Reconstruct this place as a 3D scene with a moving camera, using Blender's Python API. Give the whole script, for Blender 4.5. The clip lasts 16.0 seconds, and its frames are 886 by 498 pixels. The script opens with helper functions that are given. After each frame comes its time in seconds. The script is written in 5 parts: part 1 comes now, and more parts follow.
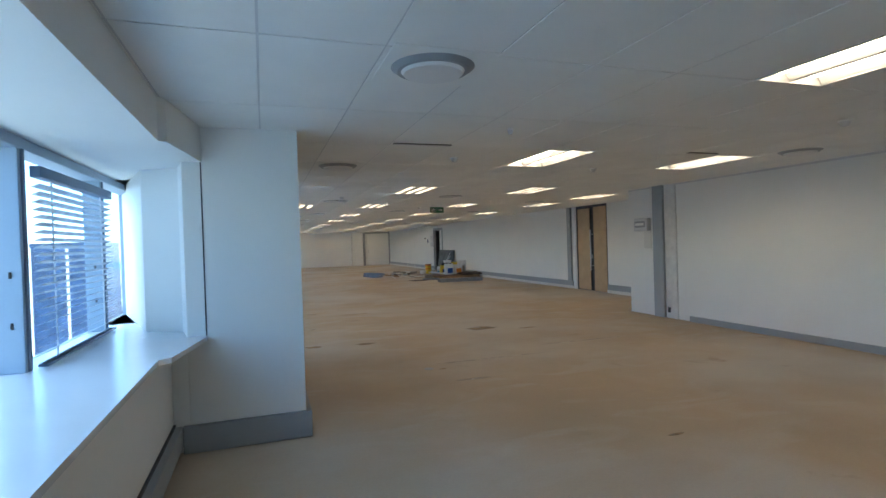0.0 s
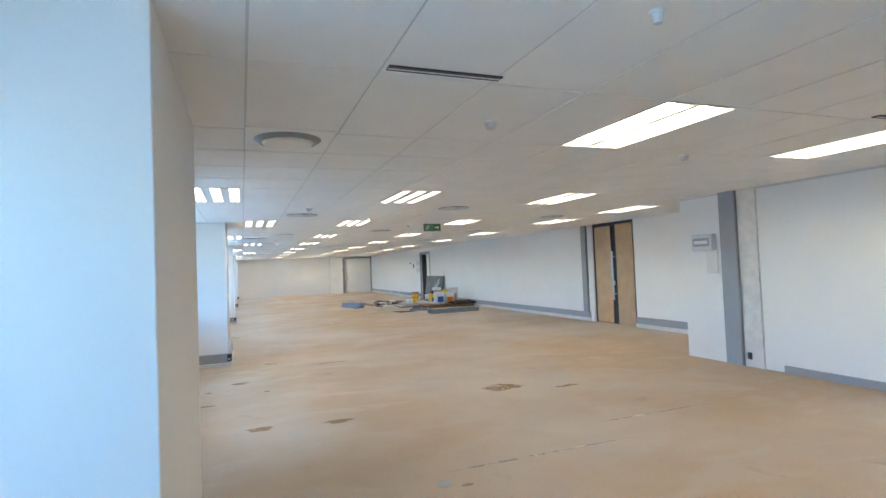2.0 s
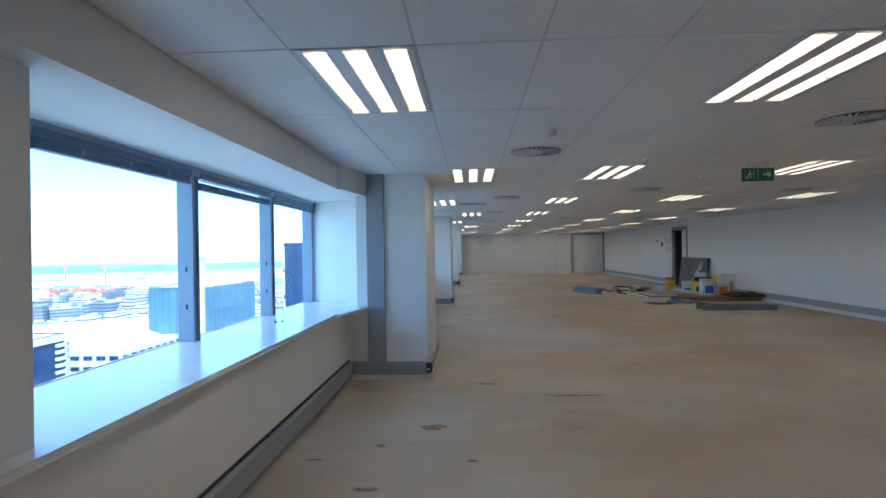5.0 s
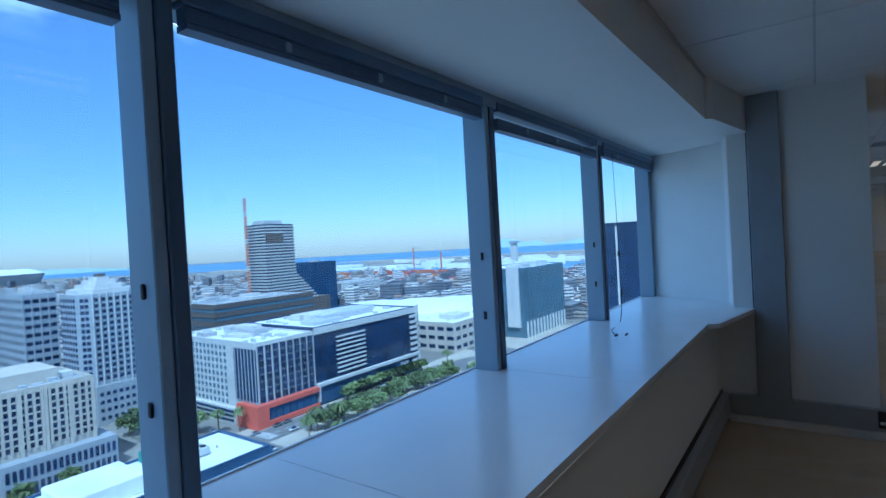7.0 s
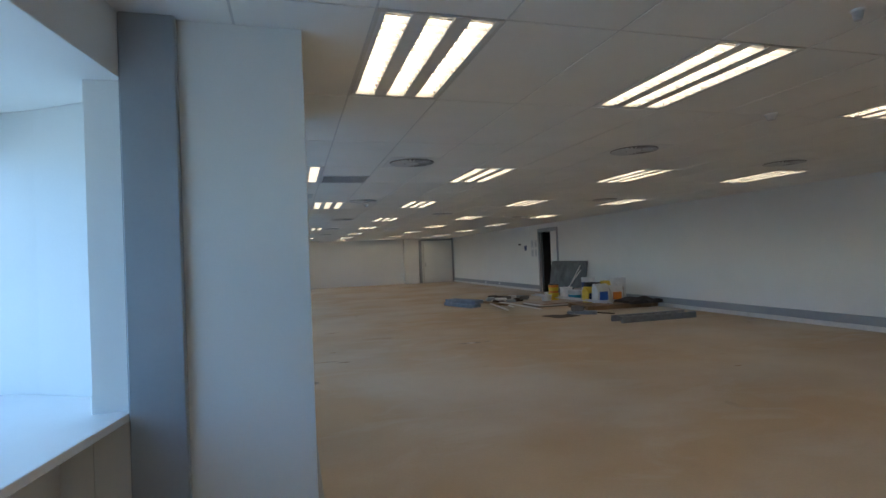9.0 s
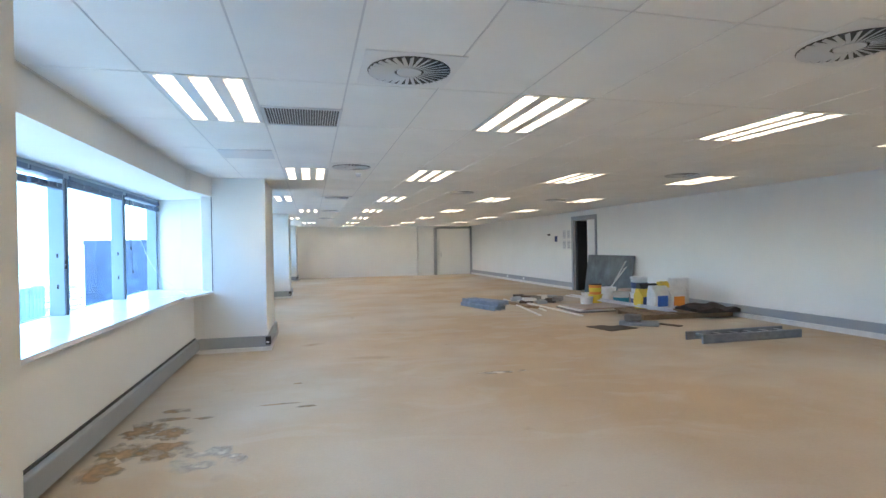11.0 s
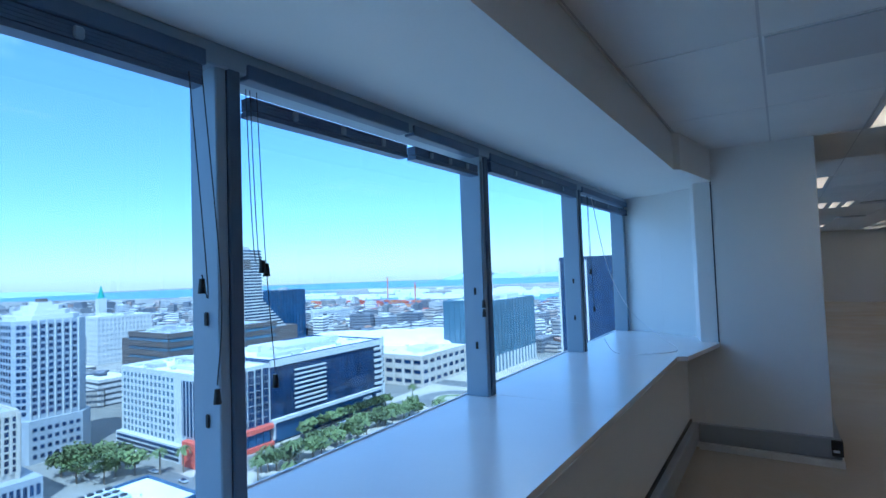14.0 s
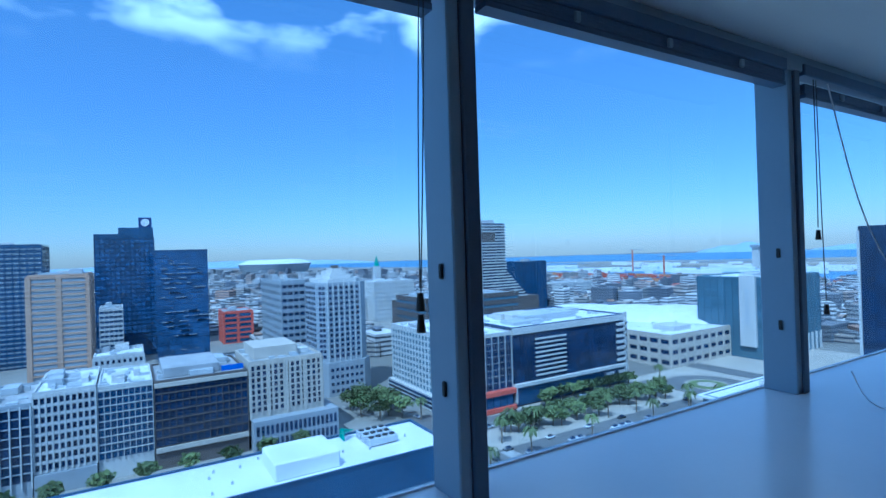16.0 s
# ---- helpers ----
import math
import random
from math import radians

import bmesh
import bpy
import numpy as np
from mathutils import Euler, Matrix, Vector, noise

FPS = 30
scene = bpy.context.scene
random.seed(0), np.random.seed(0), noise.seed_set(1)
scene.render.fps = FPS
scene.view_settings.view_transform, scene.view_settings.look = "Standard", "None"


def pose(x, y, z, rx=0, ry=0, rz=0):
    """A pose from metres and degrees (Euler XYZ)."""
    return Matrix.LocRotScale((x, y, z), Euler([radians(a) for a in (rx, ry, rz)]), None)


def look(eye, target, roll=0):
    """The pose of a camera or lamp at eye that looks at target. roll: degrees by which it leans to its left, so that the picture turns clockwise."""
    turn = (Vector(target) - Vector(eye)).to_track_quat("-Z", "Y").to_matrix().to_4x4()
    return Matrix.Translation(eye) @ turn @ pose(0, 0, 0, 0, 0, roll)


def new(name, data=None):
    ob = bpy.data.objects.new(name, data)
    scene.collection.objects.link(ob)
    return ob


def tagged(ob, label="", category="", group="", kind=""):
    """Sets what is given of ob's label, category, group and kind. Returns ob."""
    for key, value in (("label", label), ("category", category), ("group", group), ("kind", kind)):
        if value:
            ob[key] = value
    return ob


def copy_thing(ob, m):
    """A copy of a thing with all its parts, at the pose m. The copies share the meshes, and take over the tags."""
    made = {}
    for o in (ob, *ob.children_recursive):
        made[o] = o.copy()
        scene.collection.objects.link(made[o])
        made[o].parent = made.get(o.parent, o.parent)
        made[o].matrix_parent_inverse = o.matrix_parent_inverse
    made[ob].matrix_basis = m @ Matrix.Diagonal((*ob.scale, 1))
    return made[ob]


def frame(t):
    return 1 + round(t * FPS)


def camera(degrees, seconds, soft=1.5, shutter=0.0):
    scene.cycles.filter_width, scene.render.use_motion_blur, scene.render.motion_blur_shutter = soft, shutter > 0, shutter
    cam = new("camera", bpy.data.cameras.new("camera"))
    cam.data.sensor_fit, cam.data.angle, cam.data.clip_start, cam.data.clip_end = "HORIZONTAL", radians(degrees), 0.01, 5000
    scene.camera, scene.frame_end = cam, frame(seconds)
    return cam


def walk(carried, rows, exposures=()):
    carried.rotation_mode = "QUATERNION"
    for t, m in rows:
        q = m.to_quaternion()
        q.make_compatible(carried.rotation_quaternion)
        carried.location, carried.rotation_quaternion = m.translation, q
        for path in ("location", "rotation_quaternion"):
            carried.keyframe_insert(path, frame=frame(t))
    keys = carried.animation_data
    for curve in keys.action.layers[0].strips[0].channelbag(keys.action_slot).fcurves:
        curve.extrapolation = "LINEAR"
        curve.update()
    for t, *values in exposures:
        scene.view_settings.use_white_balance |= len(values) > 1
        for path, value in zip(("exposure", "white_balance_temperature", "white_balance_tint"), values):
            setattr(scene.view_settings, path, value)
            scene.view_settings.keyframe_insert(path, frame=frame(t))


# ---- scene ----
cam = camera(80.5, 16.0)
PATH = [
    (0, (0.099, -0.192, 1.616), (0.748, 1.7, 1.59), -1.8),
    (0.5, (0.304, 0.417, 1.604), (0.958, 2.307, 1.567), -3.9),
    (1, (0.42, 1.072, 1.595), (1.1, 2.953, 1.589), -3.0),
    (1.5, (0.534, 1.773, 1.594), (1.272, 3.631, 1.619), -1.8),
    (2, (0.668, 2.443, 1.642), (1.387, 4.309, 1.708), -2.3),
    (2.5, (0.762, 3.084, 1.652), (1.48, 4.949, 1.733), -1.0),
    (3, (0.997, 3.738, 1.674), (1.617, 5.637, 1.767), 0.3),
    (3.5, (1.059, 4.383, 1.639), (1.635, 6.298, 1.67), 0.8),
    (4, (1.17, 4.968, 1.635), (1.647, 6.91, 1.641), 0.1),
    (4.5, (1.112, 5.639, 1.667), (1.387, 7.62, 1.681), -0.0),
    (5, (0.958, 6.174, 1.623), (0.854, 8.172, 1.627), -0.9),
    (5.2, (0.913, 6.366, 1.617), (0.577, 8.337, 1.641), -1.7),
    (7.5, (-0.017, 8.486, 1.579), (-1.196, 10.101, 1.536), -3.2),
    (8, (0.098, 9.08, 1.576), (-0.657, 10.932, 1.587), -2.1),
    (8.5, (0.16, 9.72, 1.525), (0.243, 11.717, 1.572), -1.9),
    (9, (0.325, 10.296, 1.518), (0.877, 12.219, 1.546), -2.3),
    (11.5, (1.116, 13.629, 1.536), (1.546, 15.583, 1.526), 0.2),
    (12, (1.091, 14.256, 1.553), (1.371, 16.235, 1.622), -1.0),
    (12.5, (0.97, 14.839, 1.6), (1.178, 16.826, 1.685), -1.0),
    (13, (0.698, 15.349, 1.537), (0.329, 17.312, 1.634), -4.0),
    (13.5, (0.303, 15.776, 1.553), (-0.516, 17.598, 1.658), -2.0),
    (14, (0.135, 16.217, 1.617), (-0.949, 17.895, 1.702), -2.0),
    (14.5, (-0.019, 16.724, 1.597), (-1.231, 18.314, 1.654), -3.1),
    (15, (-0.167, 17.17, 1.606), (-1.456, 18.7, 1.598), -3.0),
    (15.5, (-0.159, 17.625, 1.599), (-1.729, 18.864, 1.626), -1.9),
    (16, (-0.159, 18.08, 1.551), (-1.872, 19.112, 1.56), -1.8),
]
EXPOSURES = [(0, 3.40, 6200, 10), (0.5, 4.00, 6100, 10), (1, 4.25, 6050, 10), (1.5, 4.45, 5850, 10), (2.5, 4.60, 5850, 10), (3.5, 4.55, 5850, 10), (4, 4.30, 5950, 10), (4.5, 3.80, 5950, 10), (5, 3.15, 5550, 10), (5.2, 3.05, 5450, 10),
             (7.3, 1.30, 5100, 10), (7.5, 1.30, 5100, 10), (8, 1.45, 5150, 10), (8.5, 1.95, 5450, 10), (9, 2.89, 6050, 10), (9.2, 3.40, 5950, 10), (11.3, 4.23, 6000, 10), (11.5, 4.13, 6000, 10), (12, 3.60, 5700, 10), (12.5, 3.17, 5600, 10),
             (13, 2.85, 5350, 10), (13.5, 2.45, 5150, 10), (14, 1.95, 5050, 10), (14.5, 1.67, 5050, 10), (15, 1.40, 5100, 10), (15.5, 1.20, 4750, 10), (16, 1.15, 4700, 10)]
walk(cam, [(t, look(eye, target, roll)) for t, eye, target, roll in PATH], EXPOSURES)

# ---- sky and sun ----
SUN = Vector((0.55, -0.75, 1.35)).normalized()
world = bpy.data.worlds.new("sky")
scene.world = world
world.use_nodes = True
nt = world.node_tree
sky = nt.nodes.new("ShaderNodeTexSky")
sky.sky_type = "NISHITA"
sky.sun_disc = False
sky.sun_elevation = math.asin(SUN.z)
sky.sun_rotation = math.atan2(SUN.x, SUN.y)
sky.air_density = 1.0
sky.dust_density = 0.3
sky.ozone_density = 4.0
# a few small clouds high over the city
tc = nt.nodes.new("ShaderNodeTexCoord")
mp = nt.nodes.new("ShaderNodeMapping")
mp.inputs["Scale"].default_value = (2.2, 2.2, 5.0)
nz = nt.nodes.new("ShaderNodeTexNoise")
nz.inputs["Scale"].default_value = 2.6
nz.inputs["Detail"].default_value = 8
rp = nt.nodes.new("ShaderNodeValToRGB")
rp.color_ramp.elements[0].position = 0.47
rp.color_ramp.elements[1].position = 0.63
sep = nt.nodes.new("ShaderNodeSeparateXYZ")
up = nt.nodes.new("ShaderNodeMapRange")
up.inputs[1].default_value, up.inputs[2].default_value = 0.32, 0.40
mul = nt.nodes.new("ShaderNodeMath")
mul.operation = "MULTIPLY"
mixc = nt.nodes.new("ShaderNodeMix")
mixc.data_type = "RGBA"
mixc.inputs[7].default_value = (7.5, 8.0, 8.6, 1)
nt.links.new(tc.outputs["Generated"], mp.inputs["Vector"])
nt.links.new(mp.outputs[0], nz.inputs["Vector"])
nt.links.new(nz.outputs["Fac"], rp.inputs[0])
nt.links.new(tc.outputs["Generated"], sep.inputs[0])
nt.links.new(sep.outputs["Z"], up.inputs[0])
nt.links.new(rp.outputs[0], mul.inputs[0])
nt.links.new(up.outputs[0], mul.inputs[1])
nt.links.new(mul.outputs[0], mixc.inputs[0])
# haze thins the light of the lower sky
low = nt.nodes.new("ShaderNodeValToRGB")
low.color_ramp.elements[0].color = (0.60, 0.60, 0.68, 1)
low.color_ramp.elements[1].color = (1.0, 1.0, 0.97, 1)
low.color_ramp.elements[1].position = 0.45
thin = nt.nodes.new("ShaderNodeMix")
thin.data_type = "RGBA"
thin.blend_type = "MULTIPLY"
thin.inputs[0].default_value = 1.0
nt.links.new(sep.outputs["Z"], low.inputs[0])
nt.links.new(sky.outputs[0], thin.inputs[6])
nt.links.new(low.outputs[0], thin.inputs[7])
nt.links.new(thin.outputs[2], mixc.inputs[6])
nt.links.new(mixc.outputs[2], nt.nodes["Background"].inputs[0])
nt.nodes["Background"].inputs[1].default_value = 0.14
sun = new("sun", bpy.data.lights.new("sun", "SUN"))
sun.data.energy = 2.9
sun.data.angle = radians(0.5)
sun.data.color = (1, 0.95, 0.88)
sun.matrix_world = look((0, 0, 0), tuple(-SUN))
TUBE_POWER = 1.35


# ---- materials ----
def mat(name, colour, rough=0.6, metal=0.0, vary=0.12, scale=3.0, fine=60.0, bump=0.05, emit=0.0, each=0.0, spec=0.5):
    """A surface with large stains, fine grain and relief, in object-free world sizes; each: how far single pieces differ."""
    m = bpy.data.materials.new(name)
    m.use_nodes = True
    n, l = m.node_tree.nodes, m.node_tree.links
    b = n["Principled BSDF"]
    b.inputs["Roughness"].default_value, b.inputs["Metallic"].default_value = rough, metal
    b.inputs["Specular IOR Level"].default_value = spec
    geo = n.new("ShaderNodeNewGeometry")
    big, small = n.new("ShaderNodeTexNoise"), n.new("ShaderNodeTexNoise")
    big.inputs["Scale"].default_value, small.inputs["Scale"].default_value = scale, fine
    big.inputs["Detail"].default_value = 6
    add = n.new("ShaderNodeMath")
    add.operation = "MULTIPLY_ADD"
    add.inputs[1].default_value = 0.35
    ran = n.new("ShaderNodeMapRange")
    ran.inputs[1].default_value, ran.inputs[2].default_value = 0.35, 0.95
    ran.inputs[3].default_value, ran.inputs[4].default_value = 1 - vary, 1 + vary
    hue = n.new("ShaderNodeHueSaturation")
    hue.inputs["Color"].default_value = (*colour, 1)
    for t in (big, small):
        l.new(geo.outputs["Position"], t.inputs["Vector"])
    l.new(small.outputs["Fac"], add.inputs[0])
    l.new(big.outputs["Fac"], add.inputs[2])
    l.new(add.outputs[0], ran.inputs[0])
    if each:
        info, one, tw = n.new("ShaderNodeObjectInfo"), n.new("ShaderNodeMapRange"), n.new("ShaderNodeMath")
        one.inputs[3].default_value, one.inputs[4].default_value = 1 - each, 1 + each
        tw.operation = "MULTIPLY"
        l.new(info.outputs["Random"], one.inputs[0])
        l.new(one.outputs[0], tw.inputs[0])
        l.new(ran.outputs[0], tw.inputs[1])
        l.new(tw.outputs[0], hue.inputs["Value"])
    else:
        l.new(ran.outputs[0], hue.inputs["Value"])
    l.new(hue.outputs[0], b.inputs["Base Color"])
    if bump:
        bm_ = n.new("ShaderNodeBump")
        bm_.inputs["Strength"].default_value, bm_.inputs["Distance"].default_value = bump, 0.01
        l.new(small.outputs["Fac"], bm_.inputs["Height"])
        l.new(bm_.outputs[0], b.inputs["Normal"])
    if emit:
        b.inputs["Emission Color"].default_value = (*colour, 1)
        b.inputs["Emission Strength"].default_value = emit
    return m


def glass_mat(name, tint, gloss):
    m = bpy.data.materials.new(name)
    m.use_nodes = True
    n, l = m.node_tree.nodes, m.node_tree.links
    n.remove(n["Principled BSDF"])
    tr, gl, mx = n.new("ShaderNodeBsdfTransparent"), n.new("ShaderNodeBsdfGlossy"), n.new("ShaderNodeMixShader")
    tr.inputs[0].default_value = (*tint, 1)
    gl.inputs["Roughness"].default_value = 0.02
    mx.inputs[0].default_value = gloss
    l.new(tr.outputs[0], mx.inputs[1])
    l.new(gl.outputs[0], mx.inputs[2])
    l.new(mx.outputs[0], n["Material Output"].inputs[0])
    return m


def screed_mat():
    """Bare cement screed with a tan glue film, darker damp patches and pale scraped areas."""
    m = mat("screed", (0.46, 0.39, 0.30), 0.62, vary=0.10, scale=0.9, fine=45, bump=0.10)
    n, l = m.node_tree.nodes, m.node_tree.links
    b, geo = n["Principled BSDF"], n["Geometry"]
    hue = n["Hue/Saturation/Value"]
    a, r, mx = n.new("ShaderNodeTexNoise"), n.new("ShaderNodeValToRGB"), n.new("ShaderNodeMix")
    a.inputs["Scale"].default_value, a.inputs["Detail"].default_value = 0.35, 7
    r.color_ramp.elements[0].position, r.color_ramp.elements[1].position = 0.42, 0.62
    mx.data_type = "RGBA"
    mx.inputs[6].default_value, mx.inputs[7].default_value = (0.44, 0.335, 0.215, 1), (0.50, 0.445, 0.365, 1)
    l.new(geo.outputs["Position"], a.inputs["Vector"])
    l.new(a.outputs["Fac"], r.inputs[0])
    l.new(r.outputs[0], mx.inputs[0])
    c, r2, mx2 = n.new("ShaderNodeTexNoise"), n.new("ShaderNodeValToRGB"), n.new("ShaderNodeMix")
    c.inputs["Scale"].default_value, c.inputs["Detail"].default_value, c.inputs["Distortion"].default_value = 1.3, 9, 0.6
    r2.color_ramp.elements[0].position, r2.color_ramp.elements[1].position = 0.66, 0.74
    mx2.data_type = "RGBA"
    mx2.inputs[7].default_value = (0.36, 0.28, 0.195, 1)
    l.new(geo.outputs["Position"], c.inputs["Vector"])
    l.new(c.outputs["Fac"], r2.inputs[0])
    l.new(r2.outputs[0], mx2.inputs[0])
    l.new(mx.outputs[2], mx2.inputs[6])
    # grey trowel smears, drawn out along the room
    mp_, d, r3, mx3 = n.new("ShaderNodeMapping"), n.new("ShaderNodeTexNoise"), n.new("ShaderNodeValToRGB"), n.new("ShaderNodeMix")
    mp_.inputs["Scale"].default_value, mp_.inputs["Rotation"].default_value = (0.8, 1.5, 1), (0, 0, 0.5)
    d.inputs["Scale"].default_value, d.inputs["Detail"].default_value, d.inputs["Distortion"].default_value = 1.1, 10, 1.2
    r3.color_ramp.elements[0].position, r3.color_ramp.elements[1].position = 0.52, 0.68
    r3.color_ramp.elements[1].color = (0.4, 0.4, 0.4, 1)
    mx3.data_type = "RGBA"
    mx3.inputs[7].default_value = (0.52, 0.48, 0.41, 1)
    l.new(geo.outputs["Position"], mp_.inputs["Vector"])
    l.new(mp_.outputs[0], d.inputs["Vector"])
    l.new(d.outputs["Fac"], r3.inputs[0])
    l.new(r3.outputs[0], mx3.inputs[0])
    l.new(mx2.outputs[2], mx3.inputs[6])
    l.new(mx3.outputs[2], hue.inputs["Color"])
    return m


def ragged_mat(name, colour, scale, lo, hi):
    """A thin film on the floor, broken through by the bare screed in ragged flecks."""
    m = mat(name, colour, 0.6, vary=0.35, scale=5, fine=30)
    n, l = m.node_tree.nodes, m.node_tree.links
    z, r, tr, mx = n.new("ShaderNodeTexNoise"), n.new("ShaderNodeValToRGB"), n.new("ShaderNodeBsdfTransparent"), n.new("ShaderNodeMixShader")
    z.inputs["Scale"].default_value, z.inputs["Detail"].default_value, z.inputs["Roughness"].default_value = scale, 9, 0.65
    r.color_ramp.elements[0].position, r.color_ramp.elements[1].position = lo, hi
    l.new(n["Geometry"].outputs["Position"], z.inputs["Vector"])
    l.new(z.outputs["Fac"], r.inputs[0])
    co, far, fade, cut = n.new("ShaderNodeTexCoord"), n.new("ShaderNodeVectorMath"), n.new("ShaderNodeMapRange"), n.new("ShaderNodeMath")
    far.operation, cut.operation = "DISTANCE", "MULTIPLY"
    far.inputs[1].default_value = (0.5, 0.5, 0.5)
    fade.inputs[1].default_value, fade.inputs[2].default_value, fade.inputs[3].default_value, fade.inputs[4].default_value = 0.28, 0.56, 1.0, 0.0
    flat = n.new("ShaderNodeMapping")
    flat.inputs["Scale"].default_value, flat.inputs["Location"].default_value = (1, 1, 0), (0, 0, 0.5)
    l.new(co.outputs["Generated"], flat.inputs["Vector"])
    l.new(flat.outputs[0], far.inputs[0])
    l.new(far.outputs["Value"], fade.inputs[0])
    l.new(fade.outputs[0], cut.inputs[0])
    l.new(r.outputs[0], cut.inputs[1])
    l.new(cut.outputs[0], mx.inputs[0])
    l.new(tr.outputs[0], mx.inputs[1])
    l.new(n["Principled BSDF"].outputs[0], mx.inputs[2])
    l.new(mx.outputs[0], n["Material Output"].inputs[0])
    return m


PAINT = mat("white wall paint", (0.82, 0.82, 0.79), 0.55, vary=0.03, scale=1.2, fine=90, bump=0.03)
TILE = mat("ceiling tile", (0.87, 0.87, 0.845), 0.85, vary=0.04, scale=2.0, fine=140, bump=0.10)
GRID = mat("ceiling grid", (0.66, 0.66, 0.66), 0.5, vary=0.05)
SCREED = screed_mat()
SILL = mat("sill laminate", (0.80, 0.81, 0.82), 0.22, vary=0.03, bump=0.01)
TRUNK = mat("grey trunking", (0.33, 0.35, 0.37), 0.45, vary=0.06, bump=0.01)
STRIP = mat("white plaster strip", (0.72, 0.71, 0.68), 0.7, vary=0.12, scale=8)
ALU = mat("blue-grey window frame", (0.30, 0.38, 0.46), 0.4, vary=0.05, bump=0.0)
ALU_DARK = mat("dark window frame", (0.10, 0.14, 0.20), 0.4, vary=0.05, bump=0.0)
BLIND = mat("blind metal", (0.10, 0.15, 0.24), 0.4, vary=0.1, bump=0.0)
SLAT = mat("blind slat", (0.55, 0.60, 0.66), 0.45, vary=0.05, bump=0.0)
CORD = mat("dark cord", (0.03, 0.04, 0.05), 0.6)
CORD_W = mat("white cord", (0.75, 0.76, 0.78), 0.5)
BLACK = mat("black plastic", (0.02, 0.02, 0.02), 0.5)
PLY = mat("plywood", (0.50, 0.35, 0.20), 0.6, vary=0.12, scale=4, fine=30, bump=0.05)
STEEL = mat("brushed steel", (0.6, 0.6, 0.6), 0.3, 1.0, vary=0.08)
GALV = mat("galvanised steel", (0.26, 0.29, 0.33), 0.45, 0.6, vary=0.25, scale=9)
DARKDOOR = mat("dark grey door", (0.05, 0.05, 0.055), 0.45, vary=0.1)
PLASTIC = mat("pale grey plastic", (0.66, 0.67, 0.68), 0.4, vary=0.03, bump=0.0)
WHITEP = mat("white plastic", (0.80, 0.80, 0.79), 0.4, vary=0.03, bump=0.0)
TUBE = mat("fluorescent tube", (1.0, 0.82, 0.60), 0.5, vary=0.0, bump=0, emit=TUBE_POWER)
REFLECT = mat("lamp reflector", (0.66, 0.65, 0.62), 0.3, vary=0.02, bump=0)
GREEN = mat("exit green", (0.02, 0.16, 0.08), 0.5, vary=0.02, bump=0)
SIGNW = mat("exit white", (0.75, 0.8, 0.75), 0.5, vary=0.02, bump=0)
WOOD = mat("raw timber", (0.26, 0.17, 0.095), 0.7, vary=0.3, scale=6, fine=50, each=0.3)
DIRTY = mat("dusty board", (0.20, 0.185, 0.17), 0.75, vary=0.35, scale=5, fine=30)
BOARD = mat("stained metal sheet", (0.11, 0.12, 0.125), 0.5, 0.2, vary=0.6, scale=3.5, fine=25)
BITUMEN = mat("dark bitumen mat", (0.06, 0.045, 0.035), 0.8, vary=0.3)
PAIL = mat("white pail", (0.75, 0.75, 0.74), 0.4, vary=0.12, scale=9)
BLUE = mat("blue print", (0.03, 0.13, 0.55), 0.45)
NAVY = mat("navy print", (0.025, 0.05, 0.16), 0.45)
TEAL = mat("teal print", (0.03, 0.28, 0.42), 0.45)
YELLOW = mat("yellow plastic", (0.80, 0.58, 0.05), 0.45)
ORANGE = mat("orange plastic", (0.80, 0.27, 0.03), 0.45)
BROWNP = mat("beige pail", (0.40, 0.33, 0.27), 0.5, vary=0.2)
STAIN = ragged_mat("damp stain", (0.30, 0.19, 0.09), 5.0, 0.34, 0.58)
PALE = ragged_mat("pale scrape", (0.60, 0.55, 0.47), 6.0, 0.42, 0.62)
PAPER = mat("paper", (0.72, 0.72, 0.70), 0.8, vary=0.03)
GLASS = glass_mat("window glass", (0.61, 0.72, 0.775), 0.04)


# ---- mesh helpers ----
def add_box(bm, x0, x1, y0, y1, z0, z1, rot=0.0, about=None):
    r = bmesh.ops.create_cube(bm, size=1)
    c = Vector(((x0 + x1) / 2, (y0 + y1) / 2, (z0 + z1) / 2))
    bmesh.ops.transform(bm, matrix=Matrix.Translation(c) @ Matrix.Rotation(rot, 4, "Z") @ Matrix.Diagonal((x1 - x0, y1 - y0, z1 - z0, 1)), verts=r["verts"])
    return r["verts"]


def add_cyl(bm, c, r, h, seg=16, r2=None, m=None):
    v = bmesh.ops.create_cone(bm, cap_ends=True, segments=seg, radius1=r, radius2=r if r2 is None else r2, depth=h)["verts"]
    bmesh.ops.transform(bm, matrix=Matrix.Translation((c[0], c[1], c[2] + h / 2)) if m is None else m, verts=v)
    return v


def add_prism(bm, pts, z0, z1):
    lo = [bm.verts.new((x, y, z0)) for x, y in pts]
    hi = [bm.verts.new((x, y, z1)) for x, y in pts]
    k = len(pts)
    for i in range(k):
        bm.faces.new((lo[i], lo[(i + 1) % k], hi[(i + 1) % k], hi[i]))
    bm.faces.new(lo[::-1])
    bm.faces.new(hi)


